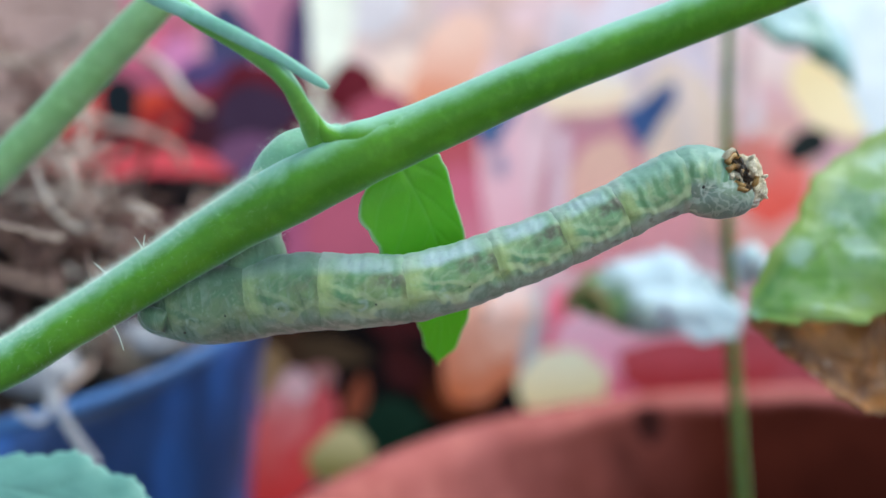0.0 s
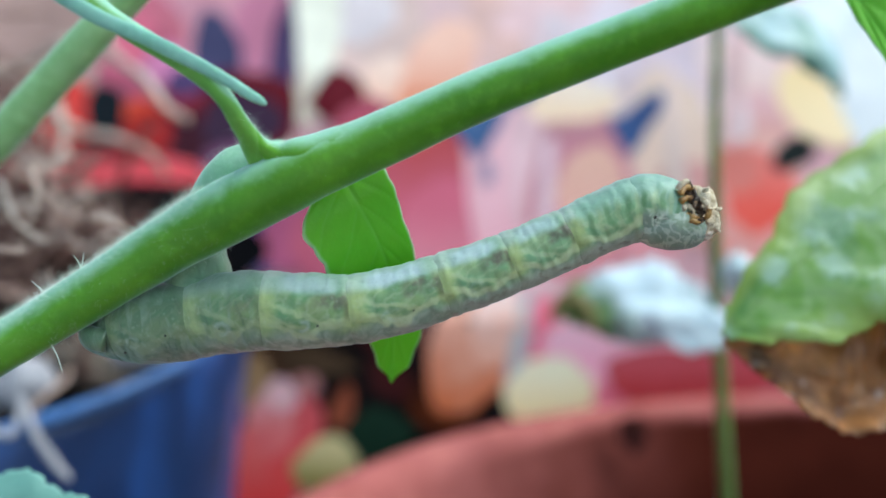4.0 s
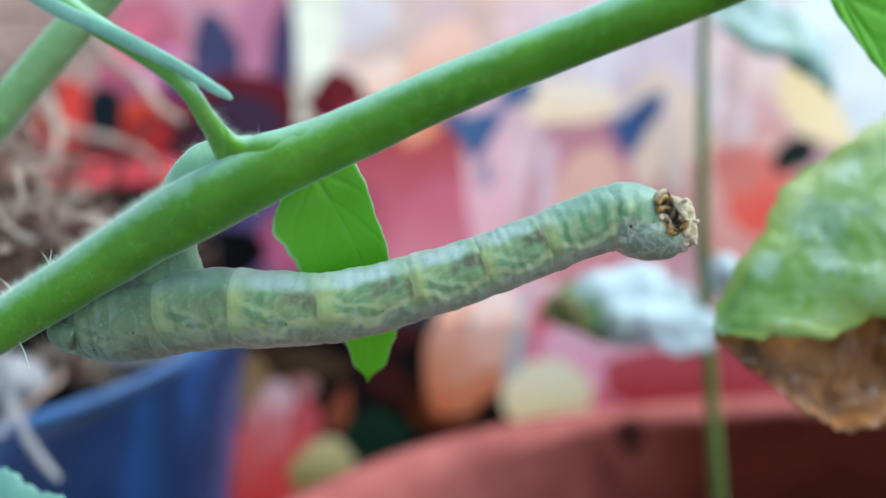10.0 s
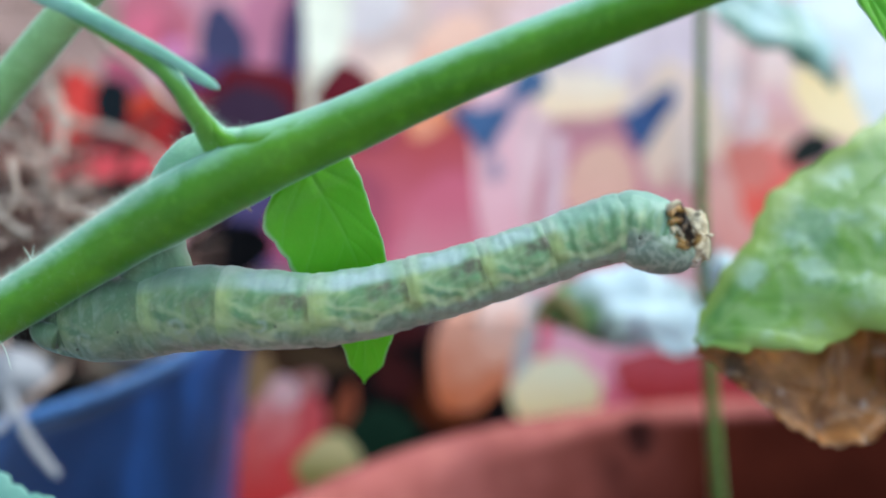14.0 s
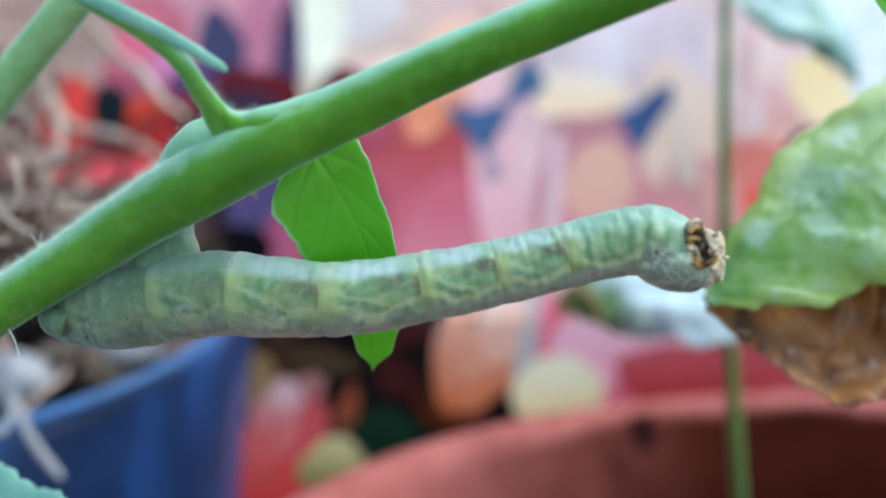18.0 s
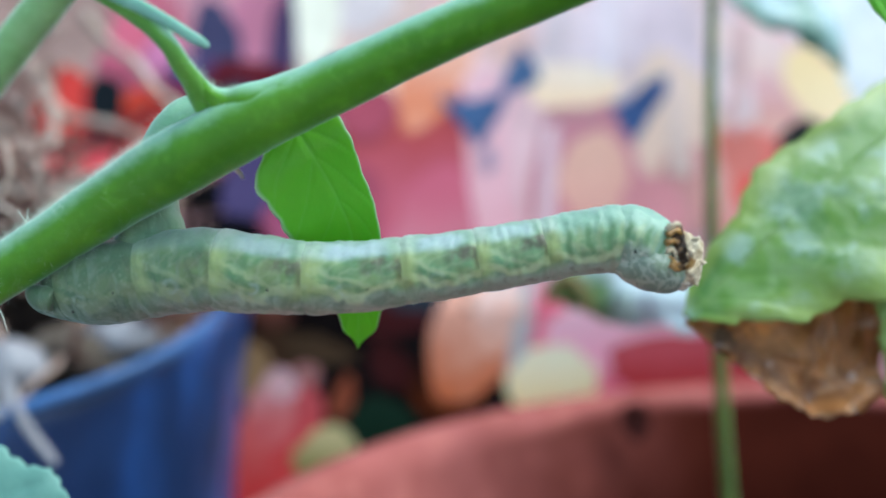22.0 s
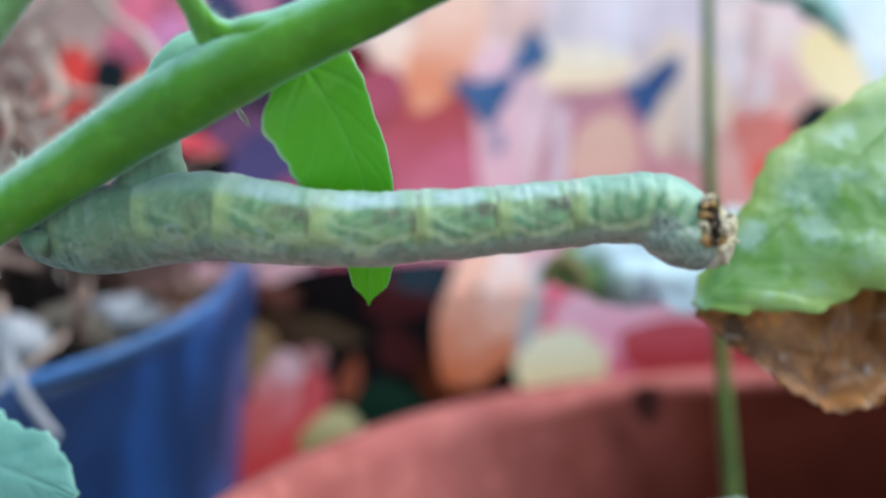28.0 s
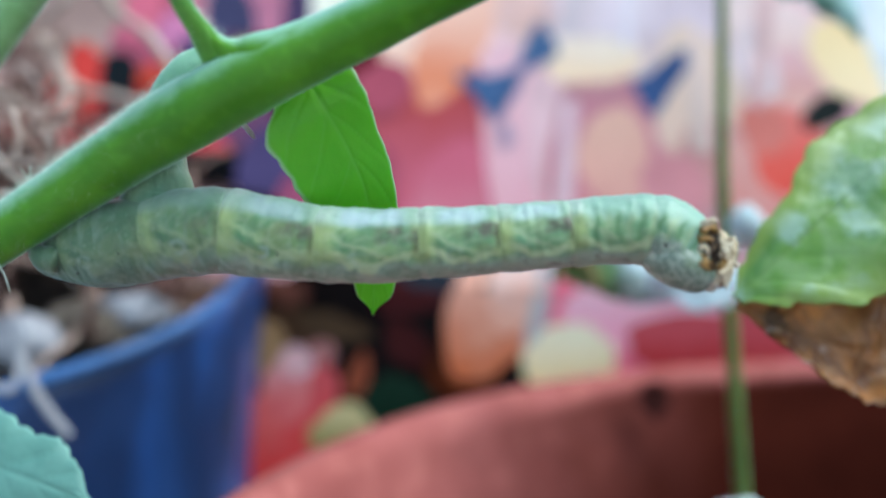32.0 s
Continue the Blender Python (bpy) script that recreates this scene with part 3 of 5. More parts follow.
def sheet_wave(x, z):
    """Hangs straight behind the bowl, leans back above its rim."""
    return 0.36 * max(0.0, z - 0.275) + 0.0022 * math.sin(x * 31 + 0.6) + 0.0016 * math.sin(z * 27 + x * 9)


def sheet_sight(h, v):
    """Where the sight line meets the sheet."""
    d = SHEET_Y
    for _ in range(12):
        p = sight(h, v, d)
        d = SHEET_Y + sheet_wave(p.x, p.z)
    return sight(h, v, d)


def build_sheet():
    nx, nz, x0, x1, z0, z1 = 90, 70, -0.36, 0.36, 0.0, 0.62
    verts, faces = [], []
    for back in (0, 1):
        for i in range(nz + 1):
            for j in range(nx + 1):
                x, z = x0 + (x1 - x0) * j / nx, z0 + (z1 - z0) * i / nz
                verts.append((x, SHEET_Y + sheet_wave(x, z) + back * 0.0006, z))
    m = nx + 1
    off = m * (nz + 1)
    for i in range(nz):
        for j in range(nx):
            a, b, c, d = i * m + j, i * m + j + 1, (i + 1) * m + j + 1, (i + 1) * m + j
            faces += [(a, b, c, d), (off + d, off + c, off + b, off + a)]
    rim = [j for j in range(m)] + [i * m + nx for i in range(1, nz + 1)] + [nz * m + j for j in range(nx - 1, -1, -1)] + [i * m for i in range(nz - 1, 0, -1)]
    for a, b in zip(rim, rim[1:] + rim[:1]):
        faces.append((b, a, off + a, off + b))
    sheet = attach("printed_sheet", mesh_of("printed_sheet", verts, faces), ink((0.66, 0.36, 0.38)))
    return tagged(sheet, "pink plastic sheet printed with fruit-like red, cream and navy shapes", "printed sheet")


sheet = build_sheet()
patch_count = [0]


def patch(h, v, rh, rv, turn, c, power=2.0, pinch=0.0, top=None):
    """One printed shape, a thin film on the sheet."""
    mid = sheet_sight(h, v)
    k = mid.y / REACH
    patch_count[0] += 1
    lift = 0.00025 * patch_count[0] / 10 + 0.0002
    rnd = random.Random(patch_count[0] * 7)
    ph = [rnd.uniform(0, 6.28) for _ in range(3)]
    ca, sa = math.cos(radians(turn)), math.sin(radians(turn))
    rings, around = 4, 36
    verts, faces = [], []
    for layer in (0, 1):
        for r in range(rings + 1):
            for a in range(around):
                ang = 2 * math.pi * a / around
                cx, cy = math.cos(ang), math.sin(ang)
                w = 1 / (abs(cx) ** power + abs(cy) ** power) ** (1 / power)
                w *= 1 + 0.06 * math.sin(2 * ang + ph[0]) + 0.06 * math.sin(3 * ang + ph[1]) + 0.03 * math.sin(7 * ang + ph[2])
                f = r / rings
                u, s = cx * w * rh * k * f, cy * w * rv * k * f
                u *= 1 + pinch * cy * f
                x, z = mid.x + u * ca - s * sa, mid.z + u * sa + s * ca
                verts.append((x, SHEET_Y + sheet_wave(x, z) - lift + layer * 0.0001, z))
    off = (rings + 1) * around
    for r in range(rings):
        for a in range(around):
            b = (a + 1) % around
            p, q, s, t = r * around + a, r * around + b, (r + 1) * around + b, (r + 1) * around + a
            faces += [(q, p, t, s), (off + p, off + q, off + s, off + t)]
    for a in range(around):
        b = (a + 1) % around
        p, q = rings * around + a, rings * around + b
        faces.append((q, p, off + p, off + q))
    high = rv * k * 0.8
    attach("printed_shape", mesh_of("printed_shape", verts, faces, False), ink(c) if top is None else blend_ink(c, top, mid.z - high, mid.z + high), sheet)


def patch_poly(points, c):
    """One printed shape with corners."""
    patch_count[0] += 1
    lift = 0.00025 * patch_count[0] / 10 + 0.0002
    pts = [sheet_sight(h, v) for h, v in points]
    verts = [(p.x, SHEET_Y + sheet_wave(p.x, p.z) - lift, p.z) for p in pts]
    verts += [(x, y + 0.0001, z) for x, y, z in verts]
    n = len(pts)
    faces = [tuple(range(n)), tuple(range(n, 2 * n))[::-1]] + [((i + 1) % n, i, n + i, n + (i + 1) % n) for i in range(n)]
    attach("printed_shape", mesh_of("printed_shape", verts, faces, False), ink(c), sheet)


PINK, DEEP, LILAC, WHITE = (0.66, 0.30, 0.36), (0.45, 0.085, 0.13), (0.68, 0.53, 0.57), (0.82, 0.82, 0.82)
BLACK, MAROON, RED = (0.005, 0.005, 0.006), (0.13, 0.012, 0.02), (0.66, 0.05, 0.04)


def print_shapes():
    # upper row: pale pinks, cream and white
    patch(980, 40, 480, 150, 0, (0.82, 0.54, 0.53), 4)
    patch(1130, 150, 190, 160, 0, (0.75, 0.57, 0.58), 3)
    patch(690, 70, 90, 110, 20, (0.74, 0.52, 0.46))
    patch(640, 20, 60, 60, 0, (0.78, 0.66, 0.66))
    patch(870, 50, 60, 95, 20, (0.74, 0.46, 0.40))
    patch(1000, 120, 60, 120, 8, (0.76, 0.61, 0.63))
    patch(1080, 60, 60, 90, -10, (0.80, 0.64, 0.68))
    patch(1180, 90, 60, 90, 10, LILAC)
    # middle: broad pink forms
    patch(760, 330, 160, 190, 8, (0.56, 0.14, 0.21), 2.4, 0, (0.42, 0.07, 0.07))
    patch(800, 420, 110, 110, 0, (0.60, 0.22, 0.27), 2, 0, (0.56, 0.13, 0.19))
    patch(700, 150, 75, 55, -10, (0.88, 0.50, 0.36), 2, 0, (0.92, 0.66, 0.54))
    patch(772, 130, 62, 120, -22, (0.76, 0.26, 0.14), 2, 0, (0.88, 0.54, 0.42))
    patch(890, 350, 62, 240, 8, (0.74, 0.36, 0.40), 2.2, 0, (0.80, 0.48, 0.52))
    patch(945, 330, 36, 190, 4, (0.76, 0.48, 0.50))
    patch(1035, 340, 110, 150, -4, (0.62, 0.24, 0.26), 2.3, 0, (0.56, 0.24, 0.28))
    patch(1050, 340, 62, 90, -8, (0.72, 0.36, 0.30), 2, 0, (0.76, 0.44, 0.34))
    patch(1010, 172, 82, 42, -4, (0.92, 0.66, 0.44), 2.6, 0, (0.90, 0.72, 0.58))
    patch(1200, 260, 85, 150, 8, (0.72, 0.48, 0.38), 2, 0, (0.78, 0.58, 0.46))
    patch(1230, 360, 80, 80, 0, (0.66, 0.32, 0.29))
    patch(1150, 400, 60, 70, 0, (0.70, 0.28, 0.30))
    patch(1330, 160, 75, 120, 20, (0.78, 0.50, 0.42), 2, 0, (0.82, 0.62, 0.58))
    patch(1345, 225, 52, 80, 14, (0.66, 0.32, 0.24), 2, 0, (0.72, 0.42, 0.42))
    patch(1290, 180, 30, 70, 6, (0.82, 0.66, 0.66))
    patch(1330, 352, 90, 120, -30, (0.70, 0.30, 0.26), 2, 0, (0.74, 0.42, 0.36))
    patch(1342, 330, 62, 78, -24, (0.76, 0.10, 0.07), 2, 0, (0.74, 0.20, 0.17))
    patch(1300, 290, 40, 50, 0, (0.66, 0.19, 0.15))
    patch(1440, 182, 52, 86, 24, (0.96, 0.74, 0.46), 2, 0, (0.88, 0.66, 0.36))
    # white film put in for the glare beyond the sheet's right edge
    patch(1540, 120, 78, 260, 6, WHITE, 2.5)
    patch(1440, 40, 90, 70, 0, (0.78, 0.80, 0.82))
    patch(1404, 266, 44, 27, 36, (0.022, 0.026, 0.024), 2.0)
    patch_poly([(1074, 206), (1102, 200), (1126, 178), (1150, 160), (1178, 152), (1172, 188), (1148, 222), (1130, 252), (1114, 274), (1096, 246)], (0.055, 0.095, 0.23))
    patch_poly([(772, 190), (832, 196), (898, 180), (886, 216), (862, 254), (846, 280), (824, 252), (800, 222)], (0.075, 0.13, 0.27))
    patch_poly([(878, 190), (894, 146), (918, 100), (944, 134), (956, 158), (932, 174)], (0.09, 0.15, 0.29))
    patch_poly([(955, 212), (1060, 208), (1085, 220), (1040, 232), (980, 230)], (0.54, 0.25, 0.27))
    patch_poly([(1000, 40), (1016, 40), (1010, 130), (990, 130)], (0.84, 0.66, 0.68))
    patch_poly([(1066, 20), (1084, 20), (1080, 150), (1060, 150)], (0.86, 0.74, 0.78))
    patch_poly([(945, 10), (962, 10), (955, 100), (936, 100)], (0.86, 0.60, 0.60))
    patch_poly([(1170, 120), (1195, 120), (1215, 330), (1180, 330)], (0.78, 0.58, 0.50))
    patch_poly([(960, 240), (985, 240), (975, 430), (945, 430)], (0.74, 0.50, 0.54))
    patch_poly([(1290, 60), (1320, 70), (1300, 260), (1272, 250)], (0.70, 0.44, 0.42))
    patch(862, 300, 12, 24, 0, (0.36, 0.28, 0.38))
    # upper row, beyond the straw
    patch(330, 40, 190, 130, 0, PINK, 3)
    patch(250, 60, 80, 90, 30, (0.60, 0.16, 0.22))
    patch(460, 70, 52, 130, -4, (0.56, 0.20, 0.30))
    patch(385, 90, 42, 85, 10, (0.07, 0.065, 0.14))
    patch(502, 110, 26, 130, 0, (0.08, 0.05, 0.12))
    patch(562, 60, 40, 150, 2, (0.93, 0.86, 0.70), 2.2, 0.5)
    patch(540, 170, 18, 50, 6, (0.74, 0.64, 0.50))
    patch(600, 168, 50, 60, 20, MAROON, 1.4)
    patch(650, 215, 60, 50, 0, DEEP, 1.5)
    patch(60, 450, 190, 150, 0, (0.06, 0.03, 0.025), 3)
    patch(60, 120, 130, 200, 0, (0.44, 0.28, 0.24), 3)
    patch(120, 380, 150, 90, 0, (0.10, 0.02, 0.025), 2.5)
    patch(40, 300, 90, 60, 0, (0.22, 0.06, 0.05), 2)
    patch(320, 225, 220, 110, 0, MAROON, 2.2)
    patch(128, 185, 38, 60, 12, RED)
    patch(250, 120, 75, 70, 10, (0.46, 0.10, 0.16))
    patch(255, 196, 46, 28, -10, (0.72, 0.07, 0.03), 1.6)
    patch(330, 245, 60, 44, 0, (0.05, 0.012, 0.02))
    patch(330, 160, 40, 30, 20, (0.30, 0.03, 0.06), 1.4)
    patch(120, 200, 50, 66, 12, RED)
    patch(236, 74, 34, 56, -24, (0.80, 0.17, 0.26))
    patch(292, 110, 34, 40, 10, (0.72, 0.24, 0.44))
    patch(338, 138, 44, 30, 16, (0.10, 0.06, 0.16))
    patch(262, 236, 50, 46, 0, (0.36, 0.02, 0.02))
    patch(190, 192, 36, 52, 6, (0.012, 0.016, 0.02))
    patch(430, 210, 70, 60, 0, (0.05, 0.025, 0.05))
    patch(210, 306, 170, 32, 2, (0.80, 0.09, 0.11), 3)
    patch(420, 285, 60, 40, 0, (0.20, 0.08, 0.16))
    patch(250, 355, 230, 34, 0, BLACK, 4)
    patch(470, 370, 70, 110, 0, (0.095, 0.07, 0.18))
    patch(510, 420, 50, 60, 0, (0.36, 0.08, 0.16))
    patch(400, 445, 70, 55, 0, BLACK)
    patch(600, 410, 80, 110, 0, (0.40, 0.08, 0.13))
    # lower row: dark leaves, eggs and red smears
    patch(400, 600, 130, 60, 0, (0.13, 0.045, 0.03))
    patch(640, 680, 260, 170, 0, (0.006, 0.004, 0.004), 3)
    patch(480, 640, 60, 50, 0, (0.06, 0.028, 0.014))
    patch(700, 565, 70, 46, 0, (0.055, 0.010, 0.011))
    patch(740, 540, 60, 30, -6, (0.02, 0.03, 0.042))
    patch(1080, 630, 190, 110, 0, (0.86, 0.17, 0.25), 2.6)
    patch(1105, 600, 140, 80, 0, (1.0, 0.42, 0.54), 2, 0, (1.0, 0.58, 0.66))
    patch(1330, 645, 140, 60, 0, (0.58, 0.10, 0.12))
    patch(1205, 662, 150, 52, 0, (0.52, 0.045, 0.05), 2, 0, (0.60, 0.10, 0.12))
    patch(780, 705, 75, 45, -18, (0.10, 0.022, 0.008), 2, 0, (0.03, 0.01, 0.006))
    patch(838, 600, 80, 132, -12, (0.64, 0.17, 0.07), 2.0, 0.12, (0.90, 0.50, 0.38))
    patch(876, 560, 38, 90, -12, (0.84, 0.42, 0.30), 2, 0, (0.90, 0.66, 0.60))
    patch(918, 600, 16, 100, -12, (0.56, 0.52, 0.52))
    patch(970, 684, 78, 58, -6, (1.0, 0.74, 0.38), 2.2, 0, (1.0, 0.86, 0.60))
    patch(455, 830, 85, 90, 0, (0.82, 0.06, 0.06), 2, 0, (0.80, 0.16, 0.15))
    patch(524, 770, 40, 84, -16, (0.80, 0.08, 0.08), 2, 0, (0.62, 0.10, 0.11))
    patch(478, 740, 40, 60, 10, (0.78, 0.13, 0.13), 2, 0, (0.74, 0.32, 0.32))
    patch(500, 690, 30, 26, -14, (0.80, 0.46, 0.48), 2)
    patch(545, 672, 24, 18, -30, (0.42, 0.17, 0.16), 2)
    patch(445, 660, 34, 50, 0, (0.34, 0.20, 0.09), 1.6)
    patch(560, 630, 70, 26, -10, (0.07, 0.04, 0.02), 1.6)
    patch(668, 762, 62, 52, 0, (0.012, 0.032, 0.018), 1.5)
    patch(578, 815, 60, 50, 0, (0.30, 0.24, 0.07), 1.7, 0, (0.70, 0.58, 0.28))
    patch(606, 716, 20, 44, -14, (0.26, 0.06, 0.025), 1.5)
    patch(690, 660, 34, 50, 30, (0.045, 0.008, 0.008), 1.5)


print_shapes()


# ---- terracotta bowl with soil ----
def lathe(name, profile, around, wobble=None):
    verts, faces = [], []
    for r, z in profile:
        for k in range(around):
            a = 2 * math.pi * k / around
            dr, dz = wobble(a, z) if wobble else (0, 0)
            verts.append(((r + dr) * math.cos(a), (r + dr) * math.sin(a), z + dz))
    for i in range(len(profile) - 1):
        for k in range(around):
            b = (k + 1) % around
            faces.append((i * around + k, i * around + b, (i + 1) * around + b, (i + 1) * around + k))
    return mesh_of(name, verts, faces)


BOWL_AT = Vector((0.137, 0.0952, 0.0))
bowl = root_of("planter_bowl", BOWL_AT, "wide terracotta-red planter bowl, rolled rim, inner wall's shade painted on", "planter")
RIM_Z = 0.2524
bowl_profile = [(0.02, 0.0), (0.132, 0.0), (0.138, 0.004), (0.150, 0.09), (0.165, RIM_Z - 0.03), (0.1768, RIM_Z - 0.026), (0.1795, RIM_Z - 0.018), (0.1790, RIM_Z - 0.004),
                (0.1763, RIM_Z), (0.1722, RIM_Z - 0.001), (0.1690, RIM_Z - 0.005), (0.1680, RIM_Z - 0.013), (0.1650, RIM_Z - 0.017), (0.1615, RIM_Z - 0.035),
                (0.149, 0.10), (0.134, 0.03), (0.02, 0.03)]
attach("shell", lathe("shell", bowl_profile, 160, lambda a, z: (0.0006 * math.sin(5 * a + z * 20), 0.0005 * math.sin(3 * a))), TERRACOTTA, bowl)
scuff = attach("scuff_mark", leaf_mesh("scuff_mark", [Vector((0, 0, 0)), Vector((0.0004, -0.0010, -0.005)), Vector((0, -0.0034, -0.010))], [[0.003, 0.0042, 0.001], [0.003, 0.0045, 0.001]],
                                       (0, -1, 0), 0.0004, 0, 0.1, 0.2, 3, 8, 4), grain_material("dark_scuff", (0.02, 0.007, 0.006), (0.05, 0.016, 0.014), 300, spec=0.0), bowl, "dark scuff on the inner wall")
scuff.location = sight(1116, 732, 0.2330) - BOWL_AT


def soil_disc(name, radius, z, seed):
    rnd = random.Random(seed)
    nr, na = 18, 90
    verts, faces = [(0, 0, z)], []
    for i in range(1, nr + 1):
        for k in range(na):
            a = 2 * math.pi * k / na
            r = radius * i / nr
            p = Vector((r * math.cos(a), r * math.sin(a), 0))
            verts.append((p.x, p.y, z + 0.006 * noise.noise(p * 40 + Vector((seed, 0, 0))) + 0.003 * noise.noise(p * 150)))
    for k in range(na):
        faces.append((0, 1 + k, 1 + (k + 1) % na))
    for i in range(nr - 1):
        for k in range(na):
            a, b = 1 + i * na + k, 1 + i * na + (k + 1) % na
            faces.append((a, a + na, b + na, b))
    return mesh_of(name, verts, faces)


bowl_soil = attach("bowl_soil", soil_disc("bowl_soil", 0.148, 0.105, 3), SOIL, at=BOWL_AT)
tagged(bowl_soil, "dark brown crumbly potting soil in the bowl", "soil", kind="stuff")

# ---- blue grow bag ----
BAG_AT = Vector((-0.1353, 0.232, 0.0))
bag = root_of("grow_bag", BAG_AT, "blue plastic grow bag with a sagging mouth, full of dry roots", "plant pot")


def bag_rim(a):
    """Height of the mouth round the bag; a: radians, 0 towards the bowl."""
    front = max(0.0, math.sin(-a))
    return HEIGHT - 0.0125 - 0.0290 * front ** 1.1 - 0.006 * max(0.0, math.sin(a)) - 0.012 * max(0.0, -math.cos(a))


def bag_mesh():
    na, nz = 140, 40
    verts, faces = [], []
    for layer in (0, 1):
        for i in range(nz + 1):
            f = i / nz
            for k in range(na):
                a = 2 * math.pi * k / na
                top = bag_rim(a)
                r = (0.064 + 0.011 * f ** 0.8) * (1 + 0.055 * math.cos(4 * (a + 0.61))) + 0.0012 * math.sin(9 * a + 4 * f) * f + 0.0016 * math.sin(4 * a + 7 * f)
                corner = max(0.0, math.cos(a + 0.12)) ** 10
                r += 0.0030 * corner - layer * 0.0011 + 0.0035 * max(0.0, (f - 0.8) / 0.2) ** 1.5
                verts.append((r * math.cos(a), r * math.sin(a), 0.002 + (top - 0.002) * f))
    off = na * (nz + 1)
    for i in range(nz):
        for k in range(na):
            b = (k + 1) % na
            p, q, s, t = i * na + k, i * na + b, (i + 1) * na + b, (i + 1) * na + k
            faces += [(p, q, s, t), (off + q, off + p, off + t, off + s)]
    for k in range(na):
        b = (k + 1) % na
        faces.append((nz * na + k, nz * na + b, off + nz * na + b, off + nz * na + k))
    return mesh_of("bag_wall", verts, faces)


attach("bag_wall", bag_mesh(), BLUE_PLASTIC, bag)
hem = [(Vector((0.0788 * (1 + 0.052 * math.cos(4 * (a + 0.61))) * math.cos(a), 0.0788 * (1 + 0.052 * math.cos(4 * (a + 0.61))) * math.sin(a), bag_rim(a) - 0.0005)), 0.0017) for a in [2 * math.pi * k / 36 for k in range(37)]]
attach("rolled_hem", mesh_of("rolled_hem", *tube(hem, 3, 8, caps=False)), grain_material("pale_blue_hem", (0.035, 0.09, 0.23), (0.07, 0.16, 0.38), 40, 0.4, 0.2, 0.0006), bag, "thin rolled blue hem")
bag_soil = attach("bag_soil", soil_disc("bag_soil", 0.071, HEIGHT - 0.038, 8), SOIL, at=BAG_AT)
tagged(bag_soil, "dark soil with dry debris in the blue bag", "soil", kind="stuff")


def strand(rnd, start, length, radius, curl, verts, faces, around=5):
    p = start.copy()
    d = Vector((rnd.gauss(0, 1), rnd.gauss(0, 0.7), rnd.gauss(0, 0.6))).normalized()
    ax = Vector((rnd.gauss(0, 1), rnd.gauss(0, 1), rnd.gauss(0, 1))).normalized()
    pts = []
    n = 7
    for i in range(n):
        pts.append((p.copy(), radius * (1 - 0.5 * i / n)))
        p = p + d * (length / n)
        d = (d + ax.cross(d) * curl + Vector((rnd.gauss(0, 0.16), rnd.gauss(0, 0.16), rnd.gauss(0, 0.16)))).normalized()
    v, f = tube(pts, 2, around, caps=False)
    o = len(verts)
    verts += v
    faces += [tuple(o + i for i in q) for q in f]


def straw_place(rnd):
    """A place in a loose heap, tallest away from the bowl."""
    while True:
        h = rnd.uniform(-260, 330)
        top = 40 + max(0, h + 20) * 1.35
        v = rnd.uniform(max(-60, top), 585) if h > -40 else rnd.uniform(-80, 600)
        if not (h > 90 and v < 340 and rnd.random() < 0.74):
            return h, v


def build_straw():
    rnd = random.Random(11)
    verts, faces = [], []
    for k in range(360):
        h, v = straw_place(rnd)
        d = rnd.uniform(0.205, 0.262)
        strand(rnd, sight(h, v, d), rnd.uniform(0.014, 0.045), rnd.uniform(0.0003, 0.0014), rnd.uniform(0.05, 0.6), verts, faces)
    ob = attach("dry_root_tangle", mesh_of("dry_root_tangle", verts, faces), STRAW)
    tagged(ob, "tangle of dry curling beige roots heaped on the bag", "dry roots", kind="stuff")
    # single roots that stand out of the heap towards the branch
    tones = [grain_material("dry_root_skin", tuple(v * 0.75 for v in c), c, 120, 0.6, 0.4, 0.0006) for c in ((0.56, 0.43, 0.35), (0.44, 0.31, 0.25), (0.30, 0.18, 0.14), (0.62, 0.52, 0.44))]
    for k in range(54):
        h, v = straw_place(rnd)
        if k % 3 == 0:
            h, v = rnd.uniform(0, 200), rnd.uniform(230, 440)
        h, v = min(h, 320), min(v, 500)
        h = min(h, 170) if v > 370 else h
        d = rnd.uniform(0.115, 0.175)
        vs, fs = [], []
        strand(rnd, sight(h, v, d), rnd.uniform(0.008, 0.018), rnd.uniform(0.00012, 0.00045), rnd.uniform(0.1, 0.6), vs, fs, 7)
        tagged(attach("dry_root", mesh_of("dry_root", vs, fs), tones[k % 4]), "thin dry curled root standing out of the tangle", "dry root", "dry roots over the bag")
    # stout roots that arch over the rest
    for bend in (((160, 40), (205, 96), (252, 130), (292, 182), (330, 206)), ((96, 200), (140, 226), (196, 236), (262, 262), (290, 300)), ((-40, 216), (20, 246), (66, 284), (88, 330), (96, 400)),
                 ((60, 130), (92, 170), (110, 230), (100, 290)), ((-60, 110), (10, 120), (70, 96), (120, 60)), ((150, 330), (110, 352), (60, 350), (0, 372))):
        d = rnd.uniform(0.205, 0.225)
        rows = [(sight(h, v, d + 0.004 * math.sin(i * 1.7)), (0.0016 - 0.00018 * i) * rnd.uniform(0.85, 1.15)) for i, (h, v) in enumerate(bend)]
        tagged(attach("stout_root", mesh_of("stout_root", *tube(rows, 6, 12, rough=0.2, seed=len(bend))), tones[0]), "stout pale dry root arching over the tangle", "dry root", "stout roots over the bag")


build_straw()


